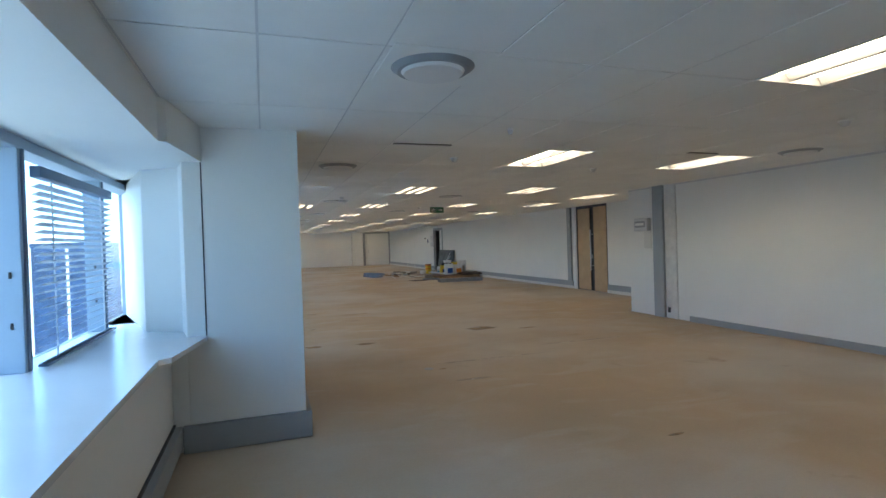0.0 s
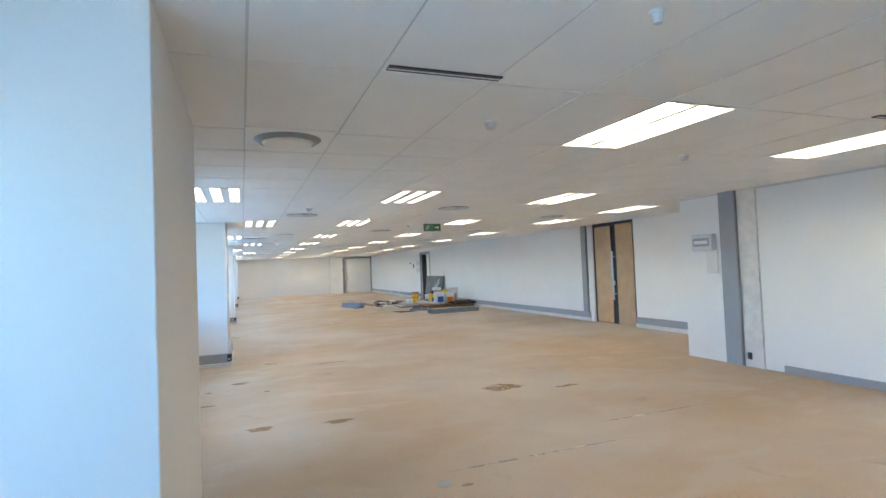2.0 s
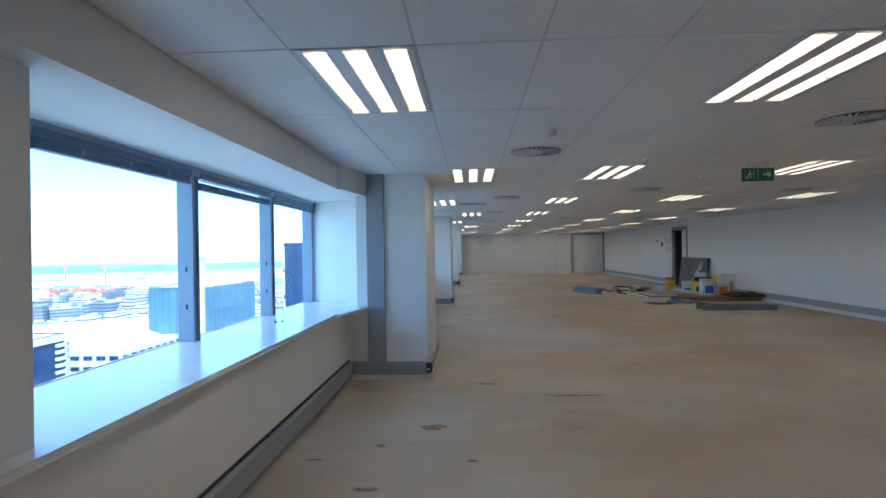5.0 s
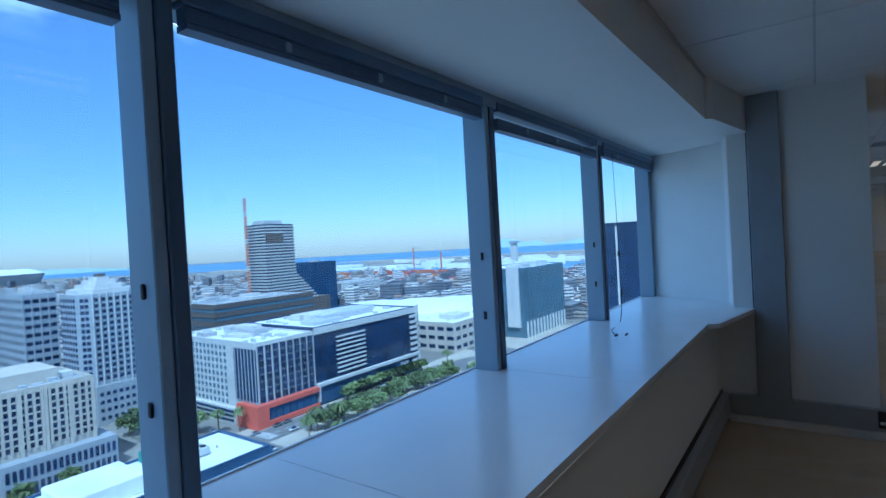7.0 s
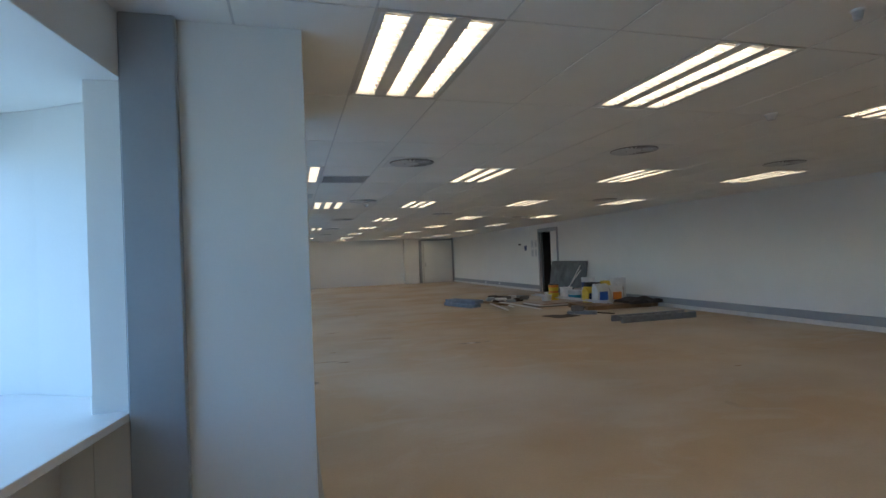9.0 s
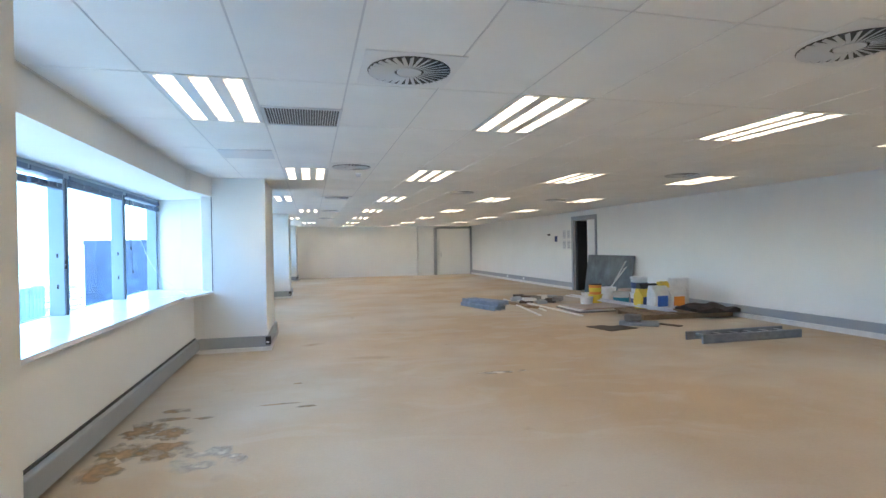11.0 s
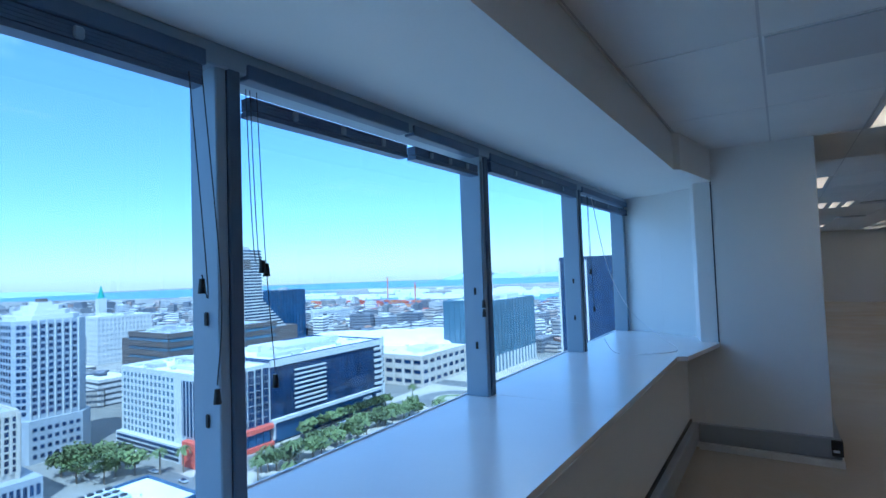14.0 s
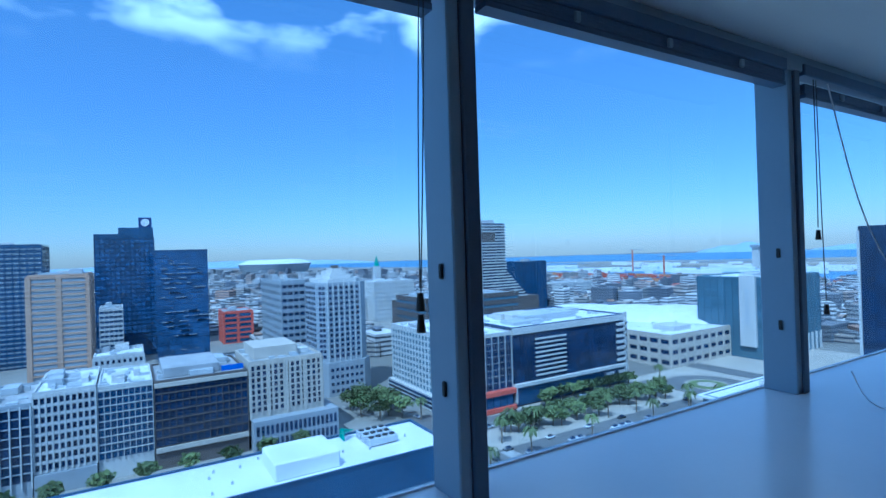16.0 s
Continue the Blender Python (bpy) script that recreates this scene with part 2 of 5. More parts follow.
def add_tube(bm, pts, r, seg=6):
    pts = [Vector(p) for p in pts]
    rings = []
    for i, p in enumerate(pts):
        d = (pts[min(i + 1, len(pts) - 1)] - pts[max(i - 1, 0)]).normalized()
        s = d.orthogonal().normalized()
        u = d.cross(s)
        rings.append([bm.verts.new(p + r * (math.cos(a) * s + math.sin(a) * u)) for a in (2 * math.pi * j / seg for j in range(seg))])
    for a, b in zip(rings, rings[1:]):
        for j in range(seg):
            bm.faces.new((a[j], a[(j + 1) % seg], b[(j + 1) % seg], b[j]))
    bm.faces.new(rings[0][::-1])
    bm.faces.new(rings[-1])


def mesh_of(name, bm, material, bevel=0.0):
    if bevel:
        bmesh.ops.bevel(bm, geom=bm.edges[:], offset=bevel, segments=1, affect="EDGES")
    bmesh.ops.recalc_face_normals(bm, faces=bm.faces[:])
    me = bpy.data.meshes.new(name)
    bm.to_mesh(me)
    bm.free()
    me.materials.append(material)
    return me


def part(name, bm, material, parent=None, label="", bevel=0.0):
    ob = new(name, mesh_of(name, bm, material, bevel))
    ob.parent = parent
    if label:
        ob["label"] = label
    return ob


def boxes(name, material, parent, *bs, bevel=0.0, label=""):
    bm = bmesh.new()
    for b in bs:
        add_box(bm, *b)
    return part(name, bm, material, parent, label, bevel)


def thing(name, label, category, group="", kind="", at=(0, 0, 0), turn=0.0):
    ob = new(name)
    ob.empty_display_size = 0.1
    ob.matrix_basis = pose(*at, 0, 0, turn)
    return tagged(ob, label, category, group, kind)


def structure(name, bm, material, label, category, bevel=0.0):
    return tagged(part(name, bm, material, None, "", bevel), label, category, "", "structure")


# ---- the room ----
H = 2.6
SOUTH, NORTH, EAST, EAST2, STEP = -5.0, 40.24, 9.51, 7.57, 9.17
PILLARS = [4.42 + 8.46 * k for k in range(-1, 5)]
PILLARS[2], PILLARS[3] = 12.8, 21.32

bm = bmesh.new()
add_box(bm, -1.6, EAST + 2.2, SOUTH - 0.2, NORTH + 0.2, -0.25, 0)
structure("floor", bm, SCREED, "bare tan cement screed floor with stains and scrapes", "floor")

# ceiling: grid plate with proud tiles
GX = [0.71 + 0.605 * k for k in range(-3, 16)]
GY = []
LIGHT_ROWS = [(1.16, 2.36), (4.9, 6.1), (8.65, 9.85), (12.52, 13.76), (16.42, 17.62), (20.15, 21.35), (24.05, 25.25), (27.8, 29.0), (31.55, 32.75), (35.3, 36.5), (38.4, 39.6)]
prev = SOUTH
for y0, y1 in LIGHT_ROWS:
    k = max(1, round((y0 - prev) / 1.25)) if y0 < 6.2 or prev > 9 else max(1, round((y0 - prev) / 0.62))
    GY += [prev + (y0 - prev) * i / k for i in range(k)] + [y0]
    prev = y1
GY += [prev, NORTH]
KS = {0: (4, 8), 1: (4, 8), 2: (-1, 3, 7)}
LAMPS = []
for i, (y0, y1) in enumerate(LIGHT_ROWS):
    for k in KS.get(i, ((0 if i % 2 else -1), 3, 7, 11)):
        LAMPS.append((0.71 + 0.605 * k, y0, y1, i < 2))
LAMPS.append((0.71 + 0.605 * 11, 10.0, 11.2, False))
bm = bmesh.new()
add_box(bm, -1.6, EAST + 0.2, SOUTH - 0.2, NORTH + 0.2, H + 0.12, H + 0.2)
for a, b in zip(GX, GX[1:]):
    cells = list(zip(GY, GY[1:]))
    for y0, y1 in cells:
        if any(abs(lx - a) < 0.05 and not (y1 <= l0 + 0.05 or y0 >= l1 - 0.05) for lx, l0, l1, _ in LAMPS):
            hit = [q for q in LAMPS if abs(q[0] - a) < 0.05 and not (y1 <= q[1] + 0.05 or y0 >= q[2] - 0.05)][0]
            if y0 < hit[1] - 0.03:
                add_box(bm, a + 0.006, b - 0.006, y0 + 0.006, hit[1] - 0.006, H, H + 0.02)
            if y1 > hit[2] + 0.03:
                add_box(bm, a + 0.006, b - 0.006, hit[2] + 0.006, y1 - 0.006, H, H + 0.02)
            continue
        add_box(bm, a + 0.006, b - 0.006, y0 + 0.006, y1 - 0.006, H, H + 0.02)
structure("ceiling", bm, TILE, "white suspended ceiling of mineral tiles in a grid", "ceiling")
bm = bmesh.new()
for x in GX:
    add_box(bm, x - 0.012, x + 0.012, SOUTH, NORTH, H + 0.004, H + 0.03)
for y in GY:
    add_box(bm, GX[0], EAST, y - 0.012, y + 0.012, H + 0.005, H + 0.031)
structure("ceiling_grid", bm, GRID, "grey metal grid between the ceiling tiles", "ceiling grid")

# east side
bm = bmesh.new()
add_box(bm, EAST2, EAST2 + 0.2, SOUTH, STEP, 0, H + 0.1)
add_box(bm, EAST2 + 0.2, EAST + 0.2, STEP - 0.2, STEP, 0, H + 0.1)
structure("wall_east_near", bm, PAINT, "white painted wall standing forward beside the entrance", "wall")
bm = bmesh.new()
D1, D2 = (12.58, 14.14), (27.35, 28.72)
for y0, y1, z0 in ((STEP, D1[0], 0), (D1[1], D2[0], 0), (D2[0], D2[1], 2.3), (D2[1], NORTH, 0)):
    add_box(bm, EAST, EAST + 0.2, y0, y1, z0, H + 0.1)
structure("wall_east", bm, PAINT, "long white painted wall with two door openings", "wall")
bm = bmesh.new()
add_box(bm, -1.6, EAST + 0.2, NORTH, NORTH + 0.2, 0, H + 0.1)
add_box(bm, 6.5, 7.35, NORTH - 0.35, NORTH, 0, H)
structure("wall_north", bm, PAINT, "plain white end wall with a shallow pier", "wall")
bm = bmesh.new()
add_box(bm, -1.6, EAST + 0.2, SOUTH - 0.2, SOUTH, 0, H + 0.1)
structure("wall_south", bm, PAINT, "plain white end wall behind the walk", "wall")
# side room behind the second door, lobby behind the first
bm = bmesh.new()
add_box(bm, EAST + 2.0, EAST + 2.2, 11, 31, 0, H + 0.1)
add_box(bm, EAST + 0.2, EAST + 2.2, 30.8, 31, 0, H + 0.1)
add_box(bm, EAST + 0.2, EAST + 2.2, 26.3, 26.5, 0, H + 0.1)
add_box(bm, EAST + 0.2, EAST + 2.2, 11, 11.2, 0, H + 0.1)
add_box(bm, EAST + 0.2, EAST + 2.2, 11, 31, H + 0.1, H + 0.2)
structure("wall_lobby", bm, PAINT, "white walls of the unlit rooms behind the doors", "wall")

# pillars and bays on the window side
for i, p in enumerate(PILLARS):
    q = p + (1.7 if i == 1 else 1.6)
    bm = bmesh.new()
    south = [(-0.89, p + 0.53), (-0.57, p + 0.33), (-0.5, p)]
    if i == 1:
        add_prism(bm, [(-0.35, p), (0.4, p), (0.4, q), (-0.35, q), (-0.66, q), (-0.66, p + 3.61), (-1.42, p + 3.61), (-1.42, p + 2.2)] + south, 0, H + 0.02)
    else:
        add_prism(bm, [(-0.35, p), (0.4, p), (0.4, q), (-0.35, q), (-0.5, q), (-0.57, q - 0.32), (-1.42, q - 0.45), (-1.42, p + 0.78)] + south, 0, H + 0.02)
    add_box(bm, -0.8, -0.4, p + 0.003, q - 0.003, 0, 0.885)
    structure("pillar_%d" % (i + 1), bm, PAINT, "broad white painted pillar with splayed window reveals", "pillar", 0.004)
edges = [(SOUTH, PILLARS[0])] + [(a + 1.6, b) for a, b in zip(PILLARS, PILLARS[1:])] + [(PILLARS[-1] + 1.6, NORTH)]
for i, (a, b) in enumerate(edges):
    flare0, flare1 = (a > SOUTH), (b < NORTH)
    front = [(-0.35, a), (-0.35, a + 0.04), (-0.49, a + 0.82), (-0.56, a + 0.86)] if flare0 else [(-0.56, a)]
    front += [(-0.56, b - 0.86), (-0.49, b - 0.82), (-0.35, b - 0.04), (-0.35, b)] if flare1 else [(-0.56, b)]
    back = [(-0.5, b), (-0.565, b + 0.32), (-0.88, b + 0.515), (-1.41, b + (2.17 if abs(b - PILLARS[1]) < 0.01 else 0.76))] if flare1 else [(-1.41, b)]
    back += [(-1.41, a - 0.44), (-0.565, a - 0.31), (-0.5, a)] if flare0 else [(-1.41, a)]
    bm = bmesh.new()
    add_prism(bm, front + back, 0.885, 0.92)
    structure("window_sill_%d" % (i + 1), bm, SILL, "deep white laminate window sill with flared ends", "sill", 0.0 if i == 1 else 0.003)
    for yj in (10.3, 17.2, 18.85, 9.0, 1.6):
        if a + 1 < yj < b - 1:
            bm = bmesh.new()
            add_box(bm, -1.38, -0.562, yj - 0.002, yj + 0.002, 0.9195, 0.9206)
            structure("sill_joint", bm, GRID, "thin joint line across the window sill", "joint")
    bm = bmesh.new()
    add_prism(bm, [(x + (0.045 if x < -0.5 else 0.02 if x < -0.4 else 0), y) for x, y in front] + back, 2.32, H + 0.01)
    structure("bulkhead_%d" % (i + 1), bm, PAINT, "white boxed bulkhead over the windows", "bulkhead", 0.0 if i == 1 else 0.003)
    bm = bmesh.new()
    add_box(bm, -1.41, -0.62, a - 0.33, b + 0.33, 0, 0.885)
    structure("wall_west_%d" % (i + 1), bm, PAINT, "white panelled wall under the window sill", "wall")
    # perimeter trunking under the sill with a dark gap above it
    bm = bmesh.new()
    add_box(bm, -0.62, -0.555, a, b, 0.05, 0.215)
    structure("baseboard_%d" % (i + 1), bm, TRUNK, "grey metal cable trunking along the window wall", "trunking", 0.006)
    bm = bmesh.new()
    add_box(bm, -0.62, -0.605, a, b, 0.216, 0.236)
    structure("trunking_gap_%d" % (i + 1), bm, BLACK, "dark gap above the cable trunking", "gap")
# outer spandrels of the tower
bm = bmesh.new()
add_box(bm, -1.46, -1.415, SOUTH, NORTH, -3.0, 0.9)
add_box(bm, -1.46, -1.415, SOUTH, NORTH, 2.31, 4.0)
structure("wall_outer", bm, PLASTIC, "pale outer spandrel of the tower", "wall")
for i, p in enumerate(PILLARS):
    q = p + 1.6
    foot = 0.0 if i == 1 else 0.06
    bm = bmesh.new()
    add_box(bm, -0.55, 0.445, p - 0.045, p, foot, 0.22)
    add_box(bm, 0.4, 0.445, p, q, foot, 0.22)
    add_box(bm, -0.55, 0.445, q, q + 0.045, foot, 0.22)
    structure("pillar_trunking_%d" % (i + 1), bm, TRUNK, "grey cable trunking round the foot of a pillar", "trunking", 0.006)
    # dark strip stands in for the shadow joint where reveal lining meets pillar
    bm = bmesh.new()
    add_box(bm, -0.362, -0.352, p - 0.004, p + 0.002, 0.921, 2.319)
    add_box(bm, -0.362, -0.352, q - 0.002 + (0.1 if i == 1 else 0), q + 0.004 + (0.1 if i == 1 else 0), 0.921, 2.319)
    structure("reveal_joint_%d" % (i + 1), bm, DARKDOOR, "dark strip for the shadow joint down the edge of the window reveal", "joint")
    if i == 1:
        continue
    bm = bmesh.new()
    add_box(bm, -0.55, 0.46, p - 0.06, p, 0, 0.055)
    add_box(bm, 0.4, 0.46, p, q, 0, 0.055)
    structure("pillar_plinth_%d" % (i + 1), bm, STRIP, "chipped white plinth strip under the trunking", "plinth")
    soc = thing("corner_socket", "black open socket outlet at the trunking corner", "socket", "corner sockets", at=(0.40, p - 0.05, 0.09))
    boxes("socket_body", BLACK, soc, (-0.02, 0.055, -0.02, 0.06, 0, 0.12), bevel=0.006)
    boxes("socket_face", WHITEP, soc, (-0.01, 0.03, -0.024, -0.02, 0.03, 0.05))
# vertical trunking on one pillar
bm = bmesh.new()
add_box(bm, -0.35, -0.13, 12.8 - 0.05, 12.8, 0.215, H)
structure("vertical_trunking", bm, TRUNK, "tall grey cable trunking up the pillar's edge", "trunking", 0.006)

# east trunking and strips
bm = bmesh.new()
for y0, y1 in ((STEP, D1[0] - 0.02), (14.36, D2[0] - 0.1), (D2[1] + 0.1, NORTH)):
    add_box(bm, EAST - 0.05, EAST, y0, y1, 0.09, 0.24)
structure("baseboard_east", bm, TRUNK, "grey cable trunking along the long white wall", "trunking", 0.006)
bm = bmesh.new()
for y0, y1 in ((STEP, D1[0] - 0.02), (14.3, D2[0] - 0.1), (D2[1] + 0.1, NORTH)):
    add_box(bm, EAST - 0.06, EAST, y0, y1, 0, 0.085)
structure("plinth_east", bm, STRIP, "chipped white plinth strip under the trunking", "plinth")
bm = bmesh.new()
add_box(bm, EAST2 - 0.045, EAST2, SOUTH, 7.5, 0.0, 0.10)
structure("baseboard_near", bm, TRUNK, "low grey baseboard on the forward wall", "baseboard", 0.005)
bm = bmesh.new()
add_box(bm, EAST - 0.07, EAST, 14.4, 14.6, 0.24, H)
structure("door_trunking", bm, TRUNK, "tall grey cable trunking beside the boarded door", "trunking", 0.006)
bm = bmesh.new()
add_box(bm, EAST2 - 0.06, EAST2, 8.12, 8.4, 0, H)
structure("near_trunking", bm, TRUNK, "tall grey cable trunking on the forward wall", "trunking", 0.008)
bm = bmesh.new()
add_box(bm, EAST2 - 0.02, EAST2, 7.86, 8.1, 0, H)
add_box(bm, EAST2 - 0.035, EAST2, 7.80, 7.86, 0, H)
structure("trim_near", bm, STRIP, "white cover strip beside the trunking", "trim", 0.004)
bm = bmesh.new()
add_box(bm, EAST2 - 0.012, EAST2, SOUTH, STEP, H - 0.03, H)
structure("ceiling_trim", bm, GRID, "grey shadow trim between wall and ceiling", "trim")
s = thing("cable_outlet", "black cable outlet low on the forward wall", "outlet", at=(EAST2 - 0.02, 8.02, 0.11))
boxes("outlet_plate", BLACK, s, (-0.02, 0, -0.035, 0.035, 0, 0.1), bevel=0.008)

# boarded double door
d = thing("door_1", "double door boarded with plywood, dark glass and a long steel handle showing between", "door", kind="structure", at=(EAST, D1[0], 0))
W = D1[1] - D1[0]
boxes("door_frame", DARKDOOR, d, (0, 0.12, 0, 0.03, 0, H), (0, 0.12, W - 0.05, W, 0, H), (0, 0.12, 0.03, W - 0.05, H - 0.05, H))
boxes("glass_leaf", DARKDOOR, d, (0.05, 0.08, 0.03, W - 0.05, 0, H - 0.05), label="dark glass door leaf")
boxes("plywood_board", PLY, d, (0.0, 0.02, 0.05, 0.66, 0.01, H - 0.07), bevel=0.003)
boxes("plywood_board", PLY, d, (0.0, 0.02, 0.86, W - 0.07, 0.02, H - 0.09), bevel=0.003)
hd = boxes("door_handle", STEEL, d, (-0.06, -0.03, 0.74, 0.775, 0.62, 1.85), (-0.04, 0.05, 0.75, 0.765, 0.75, 0.78), (-0.04, 0.05, 0.75, 0.765, 1.7, 1.73), label="long brushed steel pull handle")
boxes("lock_plate", STEEL, d, (0.03, 0.05, 0.79, 0.85, 0.98, 1.1))
bm = bmesh.new()
add_box(bm, EAST - 0.03, EAST, 14.15, 14.3, 0, H)
structure("door_trim", bm, WHITEP, "white cover strip beside the boarded door", "trim", 0.004)

# open dark door
d = thing("door_2", "open dark grey door in a grey steel frame", "door", kind="structure", at=(EAST, D2[0], 0))
W = D2[1] - D2[0]
boxes("door_frame", TRUNK, d, (-0.03, 0.2, W - 0.0, W + 0.11, 0, 2.43), (-0.03, 0.2, -0.09, 0.0, 0, 2.43), (-0.03, 0.2, 0, W, 2.3, 2.43), bevel=0.006)
leaf = boxes("door_leaf", DARKDOOR, d, (0.21, 1.15, W - 0.10, W - 0.05, 0.01, 2.28), bevel=0.004)
boxes("white_leaf", PAINT, d, (0.03, 0.07, 0.005, 0.55, 0.01, 2.29), label="closed white side leaf")
boxes("door_stop", DARKDOOR, d, (0.06, 0.2, W - 0.14, W - 0.005, 0, 2.29))
# far white door
d = thing("door_3", "white panelled door leaf in a grey frame at the far end", "door", kind="structure", at=(7.4, NORTH, 0))
boxes("door_leaf", PAINT, d, (0.28, 2.0, -0.16, -0.1, 0.01, 2.46), bevel=0.005)
boxes("door_frame", TRUNK, d, (0.0, 0.16, -0.2, 0, 0, 2.5), (2.0, 2.1, -0.2, 0, 0, 2.6), (0.16, 2.0, -0.2, 0, 2.46, 2.54))
boxes("door_handle", STEEL, d, (0.36, 0.40, -0.22, -0.16, 0.95, 1.2))

# ---- windows ----
def mullion(y, wide=True):
    """A slim dark post with a paler cover plate on its south side; y is its north edge."""
    t = thing("window_mullion", "blue-grey metal window mullion with a pale cover plate", "mullion", "window mullions", "structure", at=(-1.25, y, 0.92))
    boxes("post", ALU_DARK, t, (-0.135, 0.008, -0.045, 0, 0, 1.4), bevel=0.004)
    boxes("cover_plate", ALU, t, (-0.135, 0.0, -0.082, -0.0455, 0, 1.4), bevel=0.004)
    boxes("catch", BLACK, t, (-0.065, -0.05, -0.090, -0.082, 0.56, 0.60), bevel=0.003)
    boxes("catch", BLACK, t, (-0.065, -0.05, -0.090, -0.082, 0.26, 0.30), bevel=0.003)
    return t


LINES = []
for i, (a, b) in enumerate(edges):
    y_end = b + (0 if b == NORTH else 2.17 if i == 1 else 0.76)
    y_start = a + (0 if a == SOUTH else 2.01 if i == 2 else -0.43)
    if i == 2:
        ys = [8.685, 10.325, 11.965]
    elif i == 3:
        ys = [15.59, 17.228, 18.849, 20.487]
    elif i == 1:
        ys = [0.33, 1.97, 3.61, 5.25]
    else:
        ys = [y_end - 1.56 - 1.64 * k for k in range(4, -1, -1)]
    ys = [y for y in ys if y_start + 0.3 < y < y_end - 0.3]
    LINES.append((y_start, ys, y_end))
first = None
for i, (y0, ys, y1) in enumerate(LINES):
    w = thing("window_%d" % (i + 1), "ribbon window of tall clear panes in blue-grey frames", "window", kind="structure", at=(-1.3, y0, 0.92))
    L = y1 - y0
    boxes("header", ALU, w, (-0.10, 0.06, 0, L, 1.33, 1.4), bevel=0.005)
    boxes("bottom_rail", SILL, w, (-0.098, -0.09, 0, L, 0.0, 0.006))
    boxes("end_post", ALU, w, (-0.10, 0.03, L - 0.14, L, 0.001, 1.33))
    boxes("end_post", ALU, w, (-0.10, 0.03, 0, 0.10, 0.001, 1.33))
    cuts = [y0 + 0.1] + ys + [y1 - 0.14]
    for a, b in zip(cuts, cuts[1:]):
        g = boxes("pane", GLASS, w, (-0.106, -0.1005, a - y0, b - 0.002 - y0, 0.002, 1.33))
        g.visible_shadow = False
    for y in ys:
        if first is None:
            first = mullion(y)
        else:
            copy_thing(first, pose(-1.25, y, 0.92))


def rolled_blind(y0, y1, z0, z1, droop=0.0):
    """A drawn-up slatted blind: dark head rail, stacked slats and pale clips."""
    t = thing("window_blind", "raised dark blue slatted blind with pale clips under the window header", "blind", "raised blinds", at=(-1.26, y0, 2.225))
    L = y1 - y0
    boxes("head_rail", BLIND, t, (-0.03, 0.03, 0, L, 0.012, 0.06), bevel=0.004)
    for k in range(4):
        boxes("slat", BLIND, t, (-0.022, 0.022, 0.01, L - 0.01, -0.030 + k * 0.010 - droop, -0.021 + k * 0.010 - droop))
    bm = bmesh.new()
    add_box(bm, -0.025, 0.025, 0.01, L - 0.01, -0.05 - droop, -0.034 - droop)
    part("bottom_rail", bm, BLIND, t)
    for k in range(3):
        yy = L * (0.22 + 0.28 * k)
        boxes("clip", ALU, t, (0.024, 0.036, yy - 0.012, yy + 0.012, -0.03 - droop, 0.0 - droop), bevel=0.004)
    return t


for i in (2, 3):
    y0, ys, y1 = LINES[i]
    cuts = [y0 + 0.12] + ys + [y1 - 0.05]
    for k, (a, b) in enumerate(zip(cuts, cuts[1:])):
        if i == 3 and abs(b - 18.849) < 0.01:
            rolled_blind(a + 0.02, a + 0.86, 0, 0, 0.05)
            rolled_blind(a + 0.90, b - 0.12, 0, 0, 0.045)
        else:
            rolled_blind(a + 0.02, b - (0.12 if b < y1 - 0.1 else 0.02), 0, 0, 0.0 if k % 2 else 0.03)
# lowered blind near the start
y0, ys, y1 = LINES[1]
t = thing("window_blind", "lowered pale grey slatted blind with its slats open", "blind", at=(-1.20, ys[-2] + 0.02, 0.93))
L = ys[-1] - ys[-2] - 0.06
boxes("head_rail", BLIND, t, (-0.03, 0.03, 0, L, 1.16, 1.23), bevel=0.004)
sl = bmesh.new()
vs = add_box(sl, -0.025, 0.025, 0, L, -0.0015, 0.0015)
bmesh.ops.transform(sl, matrix=Matrix.Rotation(radians(-22), 4, "Y"), verts=vs)
slat_mesh = mesh_of("slat", sl, SLAT)
for k in range(24):
    o = new("slat", slat_mesh)
    o.parent = t
    o.location = (0, 0, 0.03 + k * 0.047)
boxes("bottom_rail", BLIND, t, (-0.025, 0.025, 0, L, 0.0, 0.016))
for yy in (0.25, L - 0.25):
    boxes("ladder_tape", CORD_W, t, (-0.004, 0.004, yy, yy + 0.006, 0, 1.16))


def cord(points, r, material, label, toggles=()):
    t = thing("blind_cord", label, "cord", "blind cords", at=points[0])
    o = Vector(points[0])
    bm = bmesh.new()
    fine = []
    ps = [Vector(p) - o for p in points]
    for a, b, c, e in zip([ps[0]] + ps[:-2], ps[:-1], ps[1:], ps[2:] + [ps[-1]]):
        for s in range(5):
            u = s / 5
            fine.append(0.5 * ((2 * b) + (c - a) * u + (2 * a - 5 * b + 4 * c - e) * u * u + (3 * b - a - 3 * c + e) * u ** 3))
    fine.append(ps[-1])
    add_tube(bm, fine, r, 5)
    part("line", bm, material, t)
    for p in toggles:
        bm = bmesh.new()
        q = Vector(p) - o
        add_cyl(bm, (q.x, q.y, q.z - 0.05), 0.011, 0.04, 10, 0.007)
        part("toggle", bm, BLACK, t, "black plastic pull")
    return t


